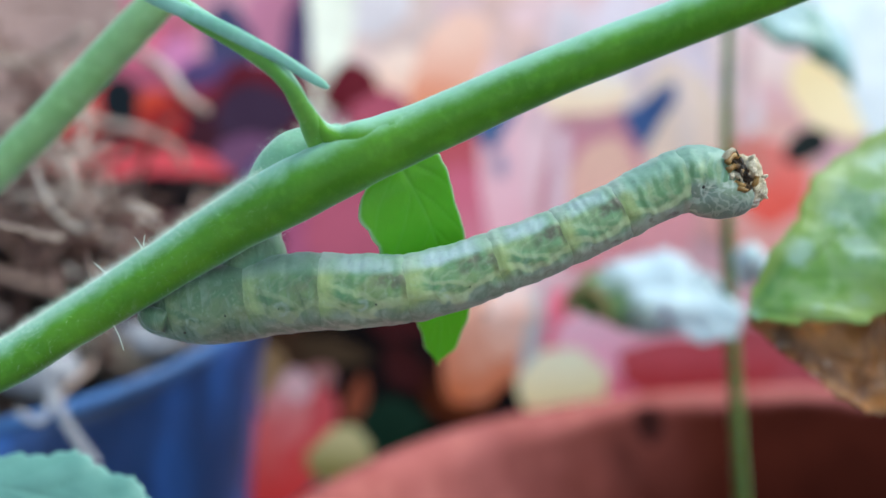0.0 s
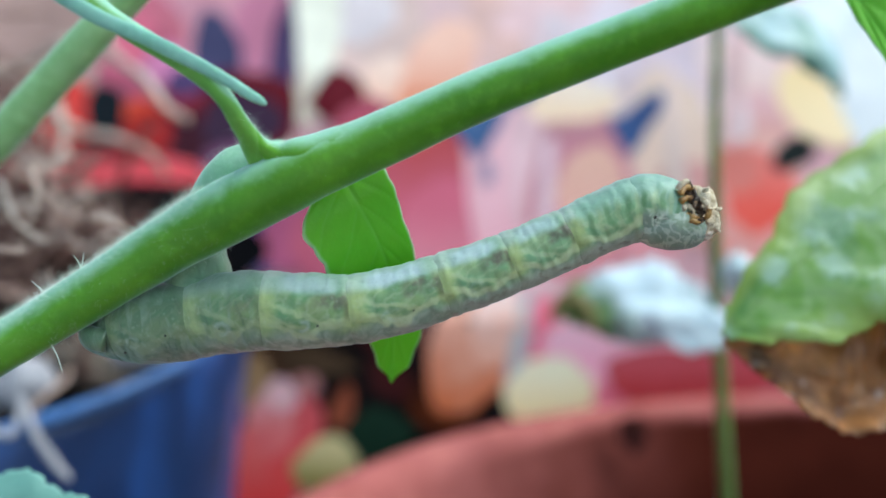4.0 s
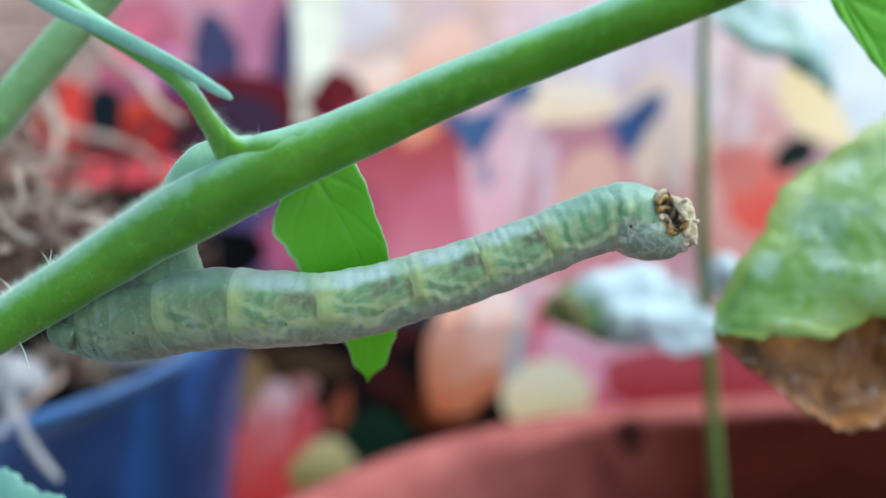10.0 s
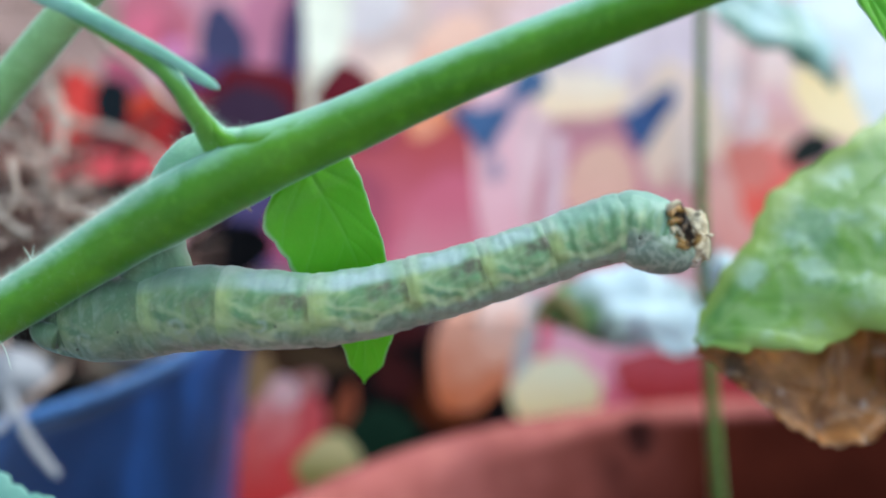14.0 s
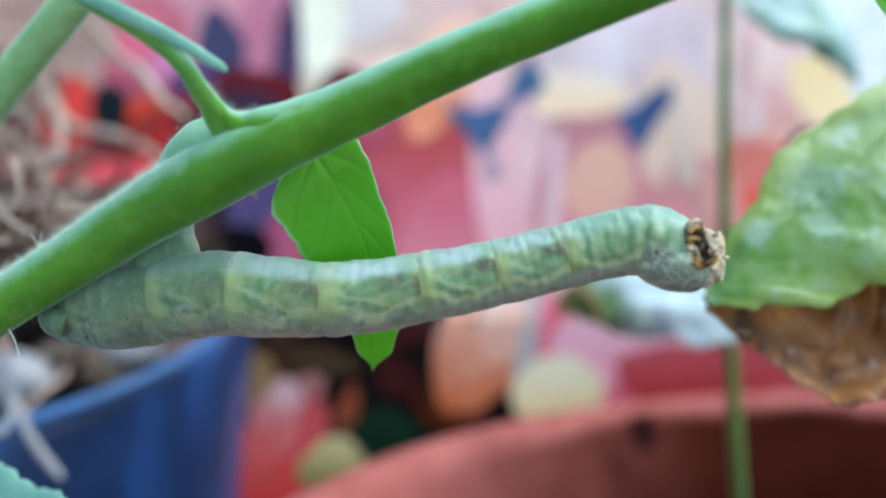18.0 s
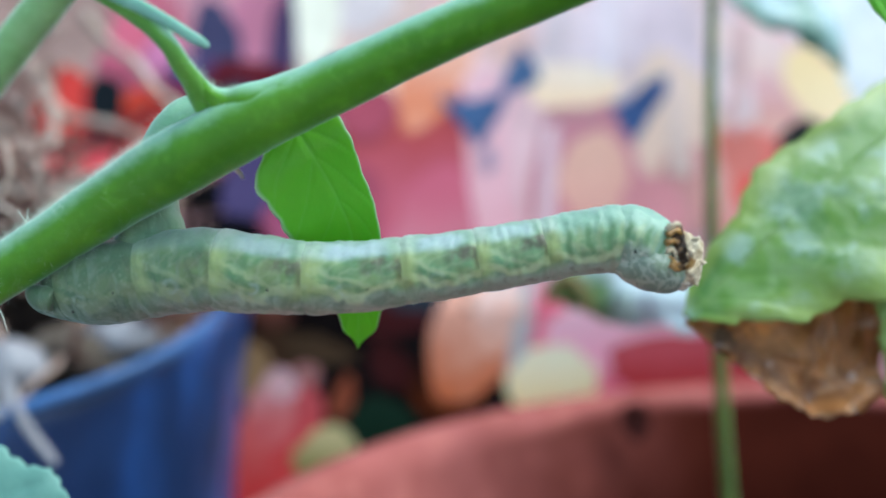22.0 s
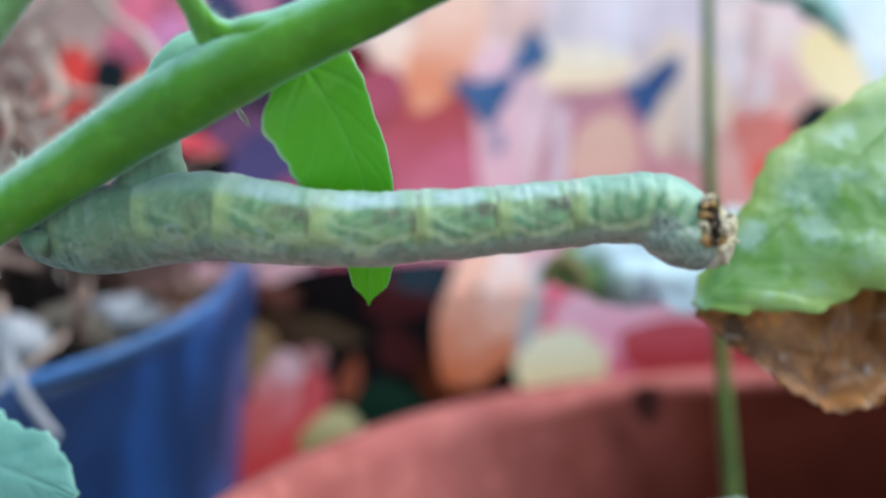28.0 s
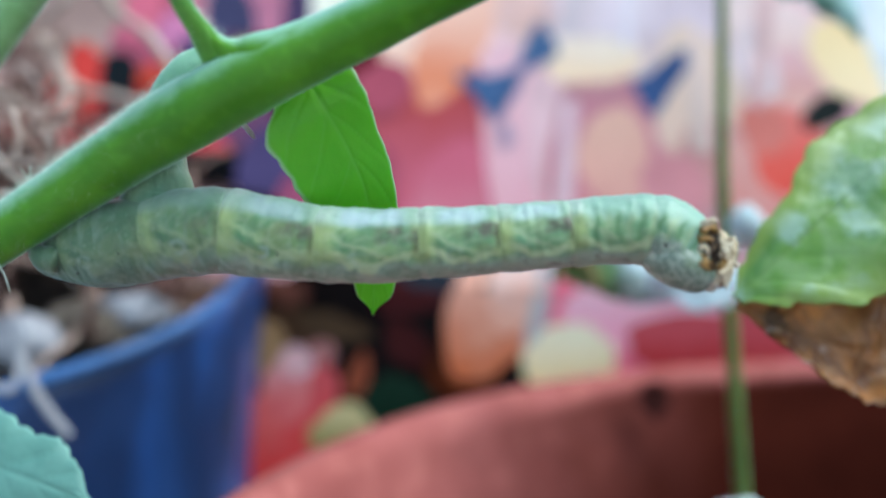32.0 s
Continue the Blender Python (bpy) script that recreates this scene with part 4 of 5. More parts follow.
def build_clod(name, h, v, d, size, squash, material, label, category, seed):
    bm = bmesh.new()
    bmesh.ops.create_icosphere(bm, subdivisions=3, radius=size)
    for q in bm.verts:
        w = 1 + 0.35 * noise.noise(q.co / size * 1.3 + Vector((seed, 0, 0))) + 0.12 * noise.noise(q.co / size * 4)
        q.co = Vector((q.co.x * squash[0], q.co.y * squash[1], q.co.z * squash[2])) * w
    for f in bm.faces:
        f.smooth = True
    me = bpy.data.meshes.new(name)
    bm.to_mesh(me)
    bm.free()
    return tagged(attach(name, me, material, at=sight(h, v, d)), label, category)


def bag_debris():
    """Brown roots, stalks and crumbs lying in the mouth of the bag."""
    rnd = random.Random(19)
    verts, faces = [], []
    for k in range(150):
        a, r = rnd.uniform(0, 6.283), 0.066 * math.sqrt(rnd.random())
        p = BAG_AT + Vector((r * math.cos(a), r * math.sin(a), HEIGHT - 0.036 + 0.014 * (1 - r / 0.066) + rnd.uniform(0, 0.008)))
        strand(rnd, p, rnd.uniform(0.008, 0.026), rnd.uniform(0.0005, 0.0018), rnd.uniform(0.05, 0.4), verts, faces)
    ob = attach("bag_debris", mesh_of("bag_debris", verts, faces), STRAW)
    tagged(ob, "brown roots and dry stalks lying in the blue bag", "plant debris", kind="stuff")


bag_debris()
build_clod("brown_clod", 300, 622, 0.222, 0.009, (1.5, 0.9, 0.8), grain_material("brown_crumb", (0.09, 0.04, 0.022), (0.34, 0.16, 0.09), 190, 0.8, 0.8, 0.002), "reddish-brown crumb of soil in the bag's mouth", "soil clod", 12)
build_clod("brown_clod", 250, 632, 0.215, 0.010, (1.6, 0.9, 0.7), grain_material("dull_crumb", (0.09, 0.06, 0.045), (0.30, 0.22, 0.17), 190, 0.8, 0.8, 0.002), "dull brown crumb of soil in the bag's mouth", "soil clod", 14)
build_clod("brown_clod", 150, 640, 0.206, 0.010, (1.5, 0.9, 0.75), grain_material("grey_crumb", (0.075, 0.055, 0.04), (0.27, 0.21, 0.16), 210, 0.8, 0.9, 0.002), "greyish-brown crumb of soil in the bag's mouth", "soil clod", 17)
build_clod("pale_clod", 25, 668, 0.185, 0.0085, (1.0, 0.8, 0.9), PALE_ROOT, "pale grey fluffy root clod on the bag's edge", "root clod", 2)
build_clod("pale_clod", 215, 612, 0.205, 0.007, (1.3, 0.9, 0.7), PALE_ROOT, "pale grey root clod lying among the dry roots", "root clod", 5)
build_clod("dark_clod", 90, 560, 0.225, 0.014, (1.6, 0.8, 0.9), SOIL, "dark clod of soil under the dry roots", "soil clod", 7)
build_clod("dark_clod", 60, 400, 0.25, 0.016, (1.4, 0.8, 1.0), SOIL, "dark clod of soil behind the dry roots", "soil clod", 9)
hang = attach("hanging_root", mesh_of("hanging_root", *tube([(sight(30, 690, 0.152), 0.0008), (sight(60, 760, 0.152), 0.0009), (sight(90, 805, 0.153), 0.0009), (sight(118, 838, 0.154), 0.0006)], 8, 10)), PALE_ROOT)
tagged(hang, "pale thick dry root hanging over the blue bag", "root")
loop = attach("hanging_root", mesh_of("hanging_root", *tube([(sight(-30, 740, 0.15), 0.0006), (sight(10, 760, 0.15), 0.0007), (sight(28, 735, 0.151), 0.0007), (sight(30, 690, 0.152), 0.0006)], 8, 10)), PALE_ROOT)
tagged(loop, "pale looped dry root hanging over the blue bag", "root")


# ---- the plant in the bowl: main stem with its leaves ----
D0 = 0.070
U = D0 / REACH         # one sight-grid unit at the stem
plant = root_of("plant_branch", sight(430, 315, D0), "fresh green hairy branch rising from the bowl, with young leaves", "plant")
PLANT_AT = plant.location.copy()
stem_rows = [(sight(-420, 770, 0.068), 43 * U), (sight(-160, 680, 0.069), 42 * U), (sight(0, 588, D0), 43 * U), (sight(150, 496, D0), 46 * U), (sight(290, 408, 0.0695), 52 * U),
             (sight(384, 356, 0.0686), 56 * U), (sight(506, 292, 0.0679), 54 * U), (sight(629, 239, 0.0674), 48 * U), (sight(800, 161, 0.0668), 44 * U),
             (sight(1000, 81, 0.0660), 42 * U), (sight(1330, -46, 0.0640), 40 * U), (sight(1600, -146, 0.0625), 39 * U)]
attach("stem", mark_topside(mesh_of("stem", *tube(stem_rows, 12, 40, PLANT_AT, 0.025, 4)), 40), STEM, plant)
# the part of the branch that comes up out of the soil
attach("lower_stem", mesh_of("lower_stem", *tube([(sight(-420, 770, 0.068), 43 * U), (Vector((-0.064, 0.058, 0.274)), 0.0026), (Vector((-0.052, 0.040, 0.264)), 0.0030), (Vector((-0.024, 0.034, 0.246)), 0.0032),
                                                  (Vector((0.02, 0.04, 0.18)), 0.0034), (Vector((0.03, 0.05, 0.10)), 0.0036)], 10, 24, PLANT_AT, 0.02, 6)), STEM, plant)
bud_rows = [(sight(322, 356, 0.0712), 14 * U), (sight(352, 318, 0.0716), 28 * U), (sight(386, 288, 0.0716), 38 * U), (sight(424, 262, 0.0712), 30 * U), (sight(448, 250, 0.0708), 12 * U)]
attach("node_bud", mesh_of("node_bud", *tube(bud_rows, 8, 24, PLANT_AT, 0.05, 2)),
       BUD, plant, "pale bluish-green swelling at the node")
petiole_rows = [(sight(496, 330, 0.0700), 16 * U), (sight(462, 286, 0.0689), 24 * U), (sight(438, 250, 0.0674), 24 * U), (sight(418, 218, 0.0658), 18 * U), (sight(402, 194, 0.0648), 16 * U), (sight(380, 158, 0.0640), 15 * U),
                (sight(346, 120, 0.0640), 17 * U), (sight(288, 80, 0.0640), 17 * U), (sight(214, 36, 0.0640), 17 * U), (sight(140, -18, 0.0640), 17 * U), (sight(40, -106, 0.0640), 17 * U)]
attach("petiole", mark_topside(mesh_of("petiole", *tube(petiole_rows, 10, 24, PLANT_AT, 0.03, 3)), 24), PALE_STEM, plant, "bright green leaf stalk")
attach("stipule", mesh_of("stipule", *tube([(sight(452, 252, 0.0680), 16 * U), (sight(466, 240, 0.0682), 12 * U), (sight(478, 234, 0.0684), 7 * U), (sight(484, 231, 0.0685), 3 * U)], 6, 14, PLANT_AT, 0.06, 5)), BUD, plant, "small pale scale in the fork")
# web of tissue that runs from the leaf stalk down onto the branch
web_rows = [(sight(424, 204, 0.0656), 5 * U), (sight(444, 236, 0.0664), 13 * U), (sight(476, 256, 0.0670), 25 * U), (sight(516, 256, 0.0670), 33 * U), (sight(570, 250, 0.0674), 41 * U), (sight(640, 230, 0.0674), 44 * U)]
attach("node_web", mark_topside(mesh_of("node_web", *tube(web_rows, 8, 20, PLANT_AT, 0.04, 14)), 20), STEM, plant)
PALE_STALK = stem_material("pale_stalk", (0.28, 0.50, 0.18), (0.37, 0.59, 0.26))
# a young leaf seen nearly edge on above the stalk
blade_rows = [(sight(30, -66, 0.0630), 14 * U), (sight(140, 2, 0.0630), 13 * U), (sight(218, 38, 0.0630), 12 * U), (sight(290, 72, 0.0630), 12 * U), (sight(362, 110, 0.0632), 10 * U), (sight(414, 142, 0.0634), 9 * U),
              (sight(438, 156, 0.0635), 7 * U), (sight(450, 164, 0.0636), 3 * U)]
attach("folded_leaf", mesh_of("folded_leaf", *tube(blade_rows, 10, 24, PLANT_AT, 0.05, 8, flat=0.45)), stem_material("young_leaf", (0.17, 0.36, 0.27), (0.25, 0.45, 0.36)), plant, "pale bluish-green folded young leaf")
attach("side_stalk", mesh_of("side_stalk", *tube([(sight(240, -50, 0.086), 34 * U), (sight(165, 32, 0.090), 40 * U), (sight(60, 150, 0.096), 44 * U), (sight(-20, 240, 0.101), 46 * U), (sight(-160, 380, 0.108), 46 * U)], 8, 20, PLANT_AT, 0.02, 9)),
       PALE_STALK, plant, "pale green side stalk")
attach("withered_scale", mesh_of("withered_scale", *tube([(sight(456, 326, 0.0722), 8 * U), (sight(468, 346, 0.0760), 8 * U), (sight(478, 360, 0.0800), 7 * U), (sight(484, 370, 0.0820), 4 * U)], 6, 10, PLANT_AT, 0.2, 33, flat=0.4)),
       grain_material("dry_scale", (0.46, 0.46, 0.48), (0.70, 0.68, 0.68), 500, 0.6, 0.4, 0.0002), plant, "thin pale withered scale under the branch")
# hanging leaf behind the caterpillar
leaf_rows = [(548, 235, 0.0710, 70, 40), (583, 290, 0.0713, 72, 60), (616, 343, 0.0717, 72, 114), (653, 412, 0.0741, 56, 104), (675, 475, 0.0765, 48, 86), (680, 560, 0.0798, 52, 48), (680, 620, 0.0820, 33, 29), (678, 660, 0.0836, 2, 2)]
K2 = 0.078 / REACH
attach("hanging_leaf", leaf_mesh("hanging_leaf", [sight(h, v, d) for h, v, d, a, b in leaf_rows], [[a * d / REACH for h, v, d, a, b in leaf_rows], [b * d / REACH for h, v, d, a, b in leaf_rows]],
                                 (0.12, -1, 0.1), 0.0003, 0.08, 0.012, 0.03, 5, 77, 26, base=PLANT_AT, veins=7, press=0.2), FRESH_LEAF, plant, "bright green translucent toothed leaf")
# a leaf edge that hangs in from above
corner_axis = [sight(1416, -150, 0.080), sight(1478, -60, 0.0805), sight(1561, 60, 0.081), sight(1646, 170, 0.082), sight(1710, 250, 0.083)]
attach("upper_leaf", leaf_mesh("upper_leaf", corner_axis, [[20 * K2, 70 * K2, 80 * K2, 60 * K2, 10 * K2], [10 * K2, 24 * K2, 28 * K2, 24 * K2, 4 * K2]], (0.1, -1, 0.1), 0.0003, 0.1, 0.05, 0.05, 6, base=PLANT_AT),
       FRESH_LEAF, plant, "bright green leaf above the branch")


def fine_hairs(rows, lo, hi, count, longest, seed):
    """Short fine hairs all round a stem."""
    rnd = random.Random(seed)
    path = smooth_path(rows, 12)
    verts, faces = [], []
    for _ in range(count):
        i = rnd.randint(lo, hi)
        p, r = path[i]
        q, _ = path[i + 1]
        t = (q - p).normalized()
        side = t.cross(Vector((0, 1, 0))).normalized()
        a = rnd.uniform(0, 2 * math.pi)
        out = side * math.cos(a) + t.cross(side) * math.sin(a)
        if rnd.random() > 0.03 + 0.97 * max(0.0, out.z) ** 1.5:      # the upper side is the woollier one
            continue
        s = p + t * rnd.uniform(0, (q - p).length) + out * r * 0.97 - PLANT_AT
        n = longest * rnd.uniform(0.15, 1.0) ** 1.6 * (2.0 if i < 58 else 0.8)
        e = s + (out + Vector((rnd.gauss(0, 0.35), rnd.gauss(0, 0.35), rnd.gauss(0, 0.35)))) * n
        thick = 0.0000050
        w, w2 = t * thick, out.cross(t) * thick
        o = len(verts)
        verts += [s + w, s - w * 0.5 + w2, s - w * 0.5 - w2, e]
        faces += [(o, o + 1, o + 3), (o + 1, o + 2, o + 3), (o + 2, o, o + 3)]
    attach("stem_hairs", mesh_of("stem_hairs", verts, faces, False), HAIR, plant, "fine short white hairs")


fine_hairs(stem_rows, 14, 110, 52000, 0.00030, 5)
fine_hairs(stem_rows, 14, 62, 80000, 0.00042, 15)
fine_hairs(petiole_rows, 6, 50, 3000, 0.00042, 6)
fine_hairs(web_rows, 2, 30, 1600, 0.00045, 16)
fine_hairs(bud_rows, 4, 44, 2600, 0.00050, 7)

# longer single bristles near the foot of the branch
for a, b in (((75, 520), (38, 478)), ((70, 585), (92, 638)), ((130, 470), (112, 432)), ((120, 470), (130, 428))):
    p, q = sight(*a, 0.0695), sight(*b, 0.0692)
    attach("bristle", mesh_of("bristle", *tube([(p, 0.9 * U), ((p + q) / 2 + Vector((0.0001, 0, 0.0001)), 0.9 * U), (q, 0.5 * U)], 4, 6, PLANT_AT)), HAIR, plant, "single white bristle")

# ---- the second plant: thin stalk with mealy leaves ----
TD = 0.180
TU = TD / REACH
stalk = root_of("thin_stalk_plant", Vector((0.0715, 0.180, 0.108)), "thin upright olive stalk with mealy white-topped leaves, rooted in the bowl", "plant")
ST_AT = stalk.location.copy()
attach("stalk", mesh_of("stalk", *tube([(sight(1262, -260, TD), 7 * TU), (sight(1256, -80, TD), 8 * TU), (sight(1252, 80, TD), 8.5 * TU), (sight(1250, 260, TD), 9.5 * TU), (sight(1252, 450, TD), 11 * TU), (sight(1262, 640, TD), 11.5 * TU),
                                        (sight(1275, 860, TD), 12.5 * TU), (sight(1294, 1150, TD), 14 * TU), (Vector((0.0715, 0.180, 0.102)), 17 * TU)], 8, 18, ST_AT, 0.05, 1)), THIN_STEM, stalk)
attach("mealy_leaf", leaf_mesh("mealy_leaf", [sight(960, 548, TD * 1.058), sight(1020, 530, TD * 1.029), sight(1110, 520, TD * 1.000), sight(1190, 550, TD * 0.978), sight(1275, 580, TD * 0.971)],
                               [[8 * TU, 52 * TU, 84 * TU, 90 * TU, 76 * TU, 40 * TU], [8 * TU, 34 * TU, 56 * TU, 56 * TU, 52 * TU, 34 * TU]], (-0.1, -0.85, 0.5), 0.0009, -0.3, 0.18, 0.22, 12, base=ST_AT, press=0.3), DUSTED, stalk,
       "small leaf dusted mealy white")
attach("leaf_underside", leaf_mesh("leaf_underside", [sight(1030, 540, TD * 1.030), sight(1060, 560, TD * 1.015), sight(1100, 580, TD * 1.004), sight(1170, 598, TD * 0.989)],
                                   [[10 * TU, 30 * TU, 26 * TU, 5 * TU], [12 * TU, 30 * TU, 24 * TU, 5 * TU]], (0, -1, -0.15), 0.0007, 0.1, 0.1, 0.05, 13, base=ST_AT), DUSTED, stalk, "green drooping lower side of the leaf")
attach("curled_tip", mesh_of("curled_tip", *tube([(sight(968, 562, TD * 1.014), 7 * TU), (sight(974, 540, TD * 1.018), 10 * TU), (sight(990, 522, TD * 1.02), 12 * TU), (sight(1015, 528, TD * 1.016), 13 * TU), (sight(1034, 560, TD * 1.010), 11 * TU), (sight(1030, 580, TD * 1.008), 6 * TU)], 6, 12, ST_AT, 0.1, 3)),
       CURLED, stalk, "brown curled leaf tip")
attach("mealy_bud", mesh_of("mealy_bud", *tube([(sight(1290, 444, TD * 0.964), 12 * TU), (sight(1290, 464, TD * 0.957), 27 * TU), (sight(1290, 486, TD * 0.957), 27 * TU), (sight(1276, 508, TD * 0.971), 11 * TU)], 6, 14, ST_AT, 0.1, 4)),
       BLOOM_LEAF, stalk, "white mealy bud")
for me in (stalk.children[-1].data,):
    me.attributes.new("rib", "FLOAT", "POINT").data.foreach_set("value", [1.0] * len(me.vertices))
attach("basal_leaf", leaf_mesh("basal_leaf", [sight(1190, 988, TD * 1.014), sight(1240, 962, TD * 0.986), sight(1295, 958, TD * 0.971), sight(1350, 974, TD * 0.978)],
                               [[8 * TU, 26 * TU, 26 * TU, 6 * TU], [8 * TU, 26 * TU, 26 * TU, 6 * TU]], (0, -0.5, 0.85), 0.0007, -0.2, 0.1, 0.05, 15, base=ST_AT), BLOOM_LEAF, stalk, "pale leaf low on the stalk")
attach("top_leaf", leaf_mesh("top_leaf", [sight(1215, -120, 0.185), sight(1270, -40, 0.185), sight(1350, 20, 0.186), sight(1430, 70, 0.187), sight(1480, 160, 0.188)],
                             [[20 * TU, 70 * TU, 74 * TU, 60 * TU, 8 * TU], [16 * TU, 60 * TU, 70 * TU, 52 * TU, 8 * TU]], (0.1, -0.9, 0.45), 0.0006, -0.2, 0.14, 0.07, 17, base=ST_AT, press=0.4), SKY_LEAF, stalk, "green leaf with a pale sky sheen painted on")

# ---- the large ageing leaf that swings in the breeze ----
LD = 0.098
LU = LD / REACH
LEAF_AT = sight(1500, 330, LD)
big = root_of("ageing_leaf", LEAF_AT, "large yellow-green ageing leaf with a withered brown lobe", "leaf")
attach("blade", leaf_mesh("blade", [sight(1272, 584, 0.0955), sight(1318, 538, 0.096), sight(1420, 440, 0.0975), sight(1540, 330, 0.100), sight(1680, 220, 0.103), sight(1840, 120, 0.106)],
                          [[12 * LU, 34 * LU, 66 * LU, 98 * LU, 92 * LU, 80 * LU, 20 * LU], [12 * LU, 60 * LU, 150 * LU, 220 * LU, 260 * LU, 200 * LU, 20 * LU]], (-0.22, -0.9, 0.38), 0.0005, -0.04, 0.07, 0.085, 21, 70, 30, base=LEAF_AT, veins=8, press=0.05),
       BIG_LEAF, big)
attach("withered_lobe", leaf_mesh("withered_lobe", [sight(1270, 592, 0.0972), sight(1350, 630, 0.0985), sight(1440, 665, 0.100), sight(1530, 690, 0.101), sight(1600, 700, 0.102)],
                                  [[14 * LU, 66 * LU, 125 * LU, 200 * LU, 240 * LU, 120 * LU], [6 * LU, 26 * LU, 62 * LU, 88 * LU, 56 * LU, 20 * LU]], (0.1, -0.88, 0.42), 0.0006, 0.15, 0.26, 0.10, 23, 70, 30, base=LEAF_AT, veins=9, press=0.25),
       DRY_LEAF, big, "crumpled rusty-brown dead part")
attach("lower_lobe", leaf_mesh("lower_lobe", [sight(1640, 480, 0.101), sight(1655, 600, 0.1012), sight(1650, 700, 0.1014), sight(1632, 800, 0.102)],
                               [[60 * LU, 70 * LU, 50 * LU, 6 * LU], [60 * LU, 70 * LU, 50 * LU, 6 * LU]], (0, -1, 0.1), 0.0005, 0.1, 0.1, 0.07, 25, base=LEAF_AT), BIG_LEAF, big, "green lower lobe")
attach("leaf_stalk", mesh_of("leaf_stalk", *tube([(sight(1840, 120, 0.106), 16 * LU), (sight(1900, 300, 0.11), 17 * LU), (Vector((0.095, 0.115, 0.20)), 0.0013), (Vector((0.09, 0.12, 0.11)), 0.0015)], 8, 12, LEAF_AT)), THIN_STEM, big)

# ---- pale leaf low beside the blue bag ----
MD = 0.088
MU = MD / REACH
low = root_of("mint_green_leaf", sight(40, 930, MD), "soft mint-green leaf low in front of the blue bag", "leaf")
attach("blade", leaf_mesh("blade", [sight(-172, 872, 0.091), sight(-82, 884, 0.090), sight(-2, 904, 0.089), sight(80, 930, MD), sight(142, 954, 0.0875), sight(190, 974, 0.087)],
                          [[24 * MU, 72 * MU, 84 * MU, 76 * MU, 50 * MU, 8 * MU], [24 * MU, 72 * MU, 84 * MU, 74 * MU, 44 * MU, 8 * MU]], (0.05, -0.9, 0.45), 0.0006, -0.12, 0.06, 0.12, 31, base=low.location, press=0.2), MINT_LEAF, low)
attach("leaf_stalk", mesh_of("leaf_stalk", *tube([(sight(-172, 872, 0.091), 12 * MU), (sight(-220, 988, 0.095), 13 * MU), (Vector((-0.075, 0.105, 0.2)), 0.0012), (Vector((-0.068, 0.105, 0.1)), 0.0014), (Vector((-0.062, 0.105, 0.002)), 0.0016)], 8, 10, low.location)), PALE_STEM, low)

# ---- caterpillar ----
# middle line (h, v, half height) from the claspers to the head
MIDDLE = [(129, 570, 14), (149, 575, 29), (180, 570, 48), (215, 562, 62), (255, 555, 70), (330, 543, 72), (395, 533, 71), (455, 531, 70), (530, 531, 66), (605, 528, 62),
          (685, 513, 60), (765, 488, 58), (825, 469, 56), (885, 447, 55), (938, 425, 54), (990, 403, 54), (1045, 377, 54), (1105, 354, 58), (1142, 354, 61), (1168, 362, 57), (1182, 368, 46)]
JOINTS = [2.4, 5, 7, 9, 11, 13, 15, 17]      # indices on the middle line at which one ring ends
CD = 0.070
DEEP_BY = [0.0026, 0.0026, 0.0027, 0.0027, 0.0026, 0.0022, 0.0016, 0.0011, 0.0005] + [0.0] * 12   # the rear sits behind the branch
cat_path = smooth_path([(sight(h, v, CD + q), r * (CD + q) / REACH) for (h, v, r), q in zip(MIDDLE, DEEP_BY)], 20)
CAT_AT = cat_path[60][0].copy()
caterpillar = root_of("caterpillar", CAT_AT, "pale green looper caterpillar holding the branch with its rear legs", "caterpillar")


def at_index(x):
    y = min(max(x * 20, 0.0), len(cat_path) - 1.001)
    i = int(y)
    (p, r), (q, s) = cat_path[i], cat_path[i + 1]
    return p.lerp(q, y - i), r + (s - r) * (y - i)


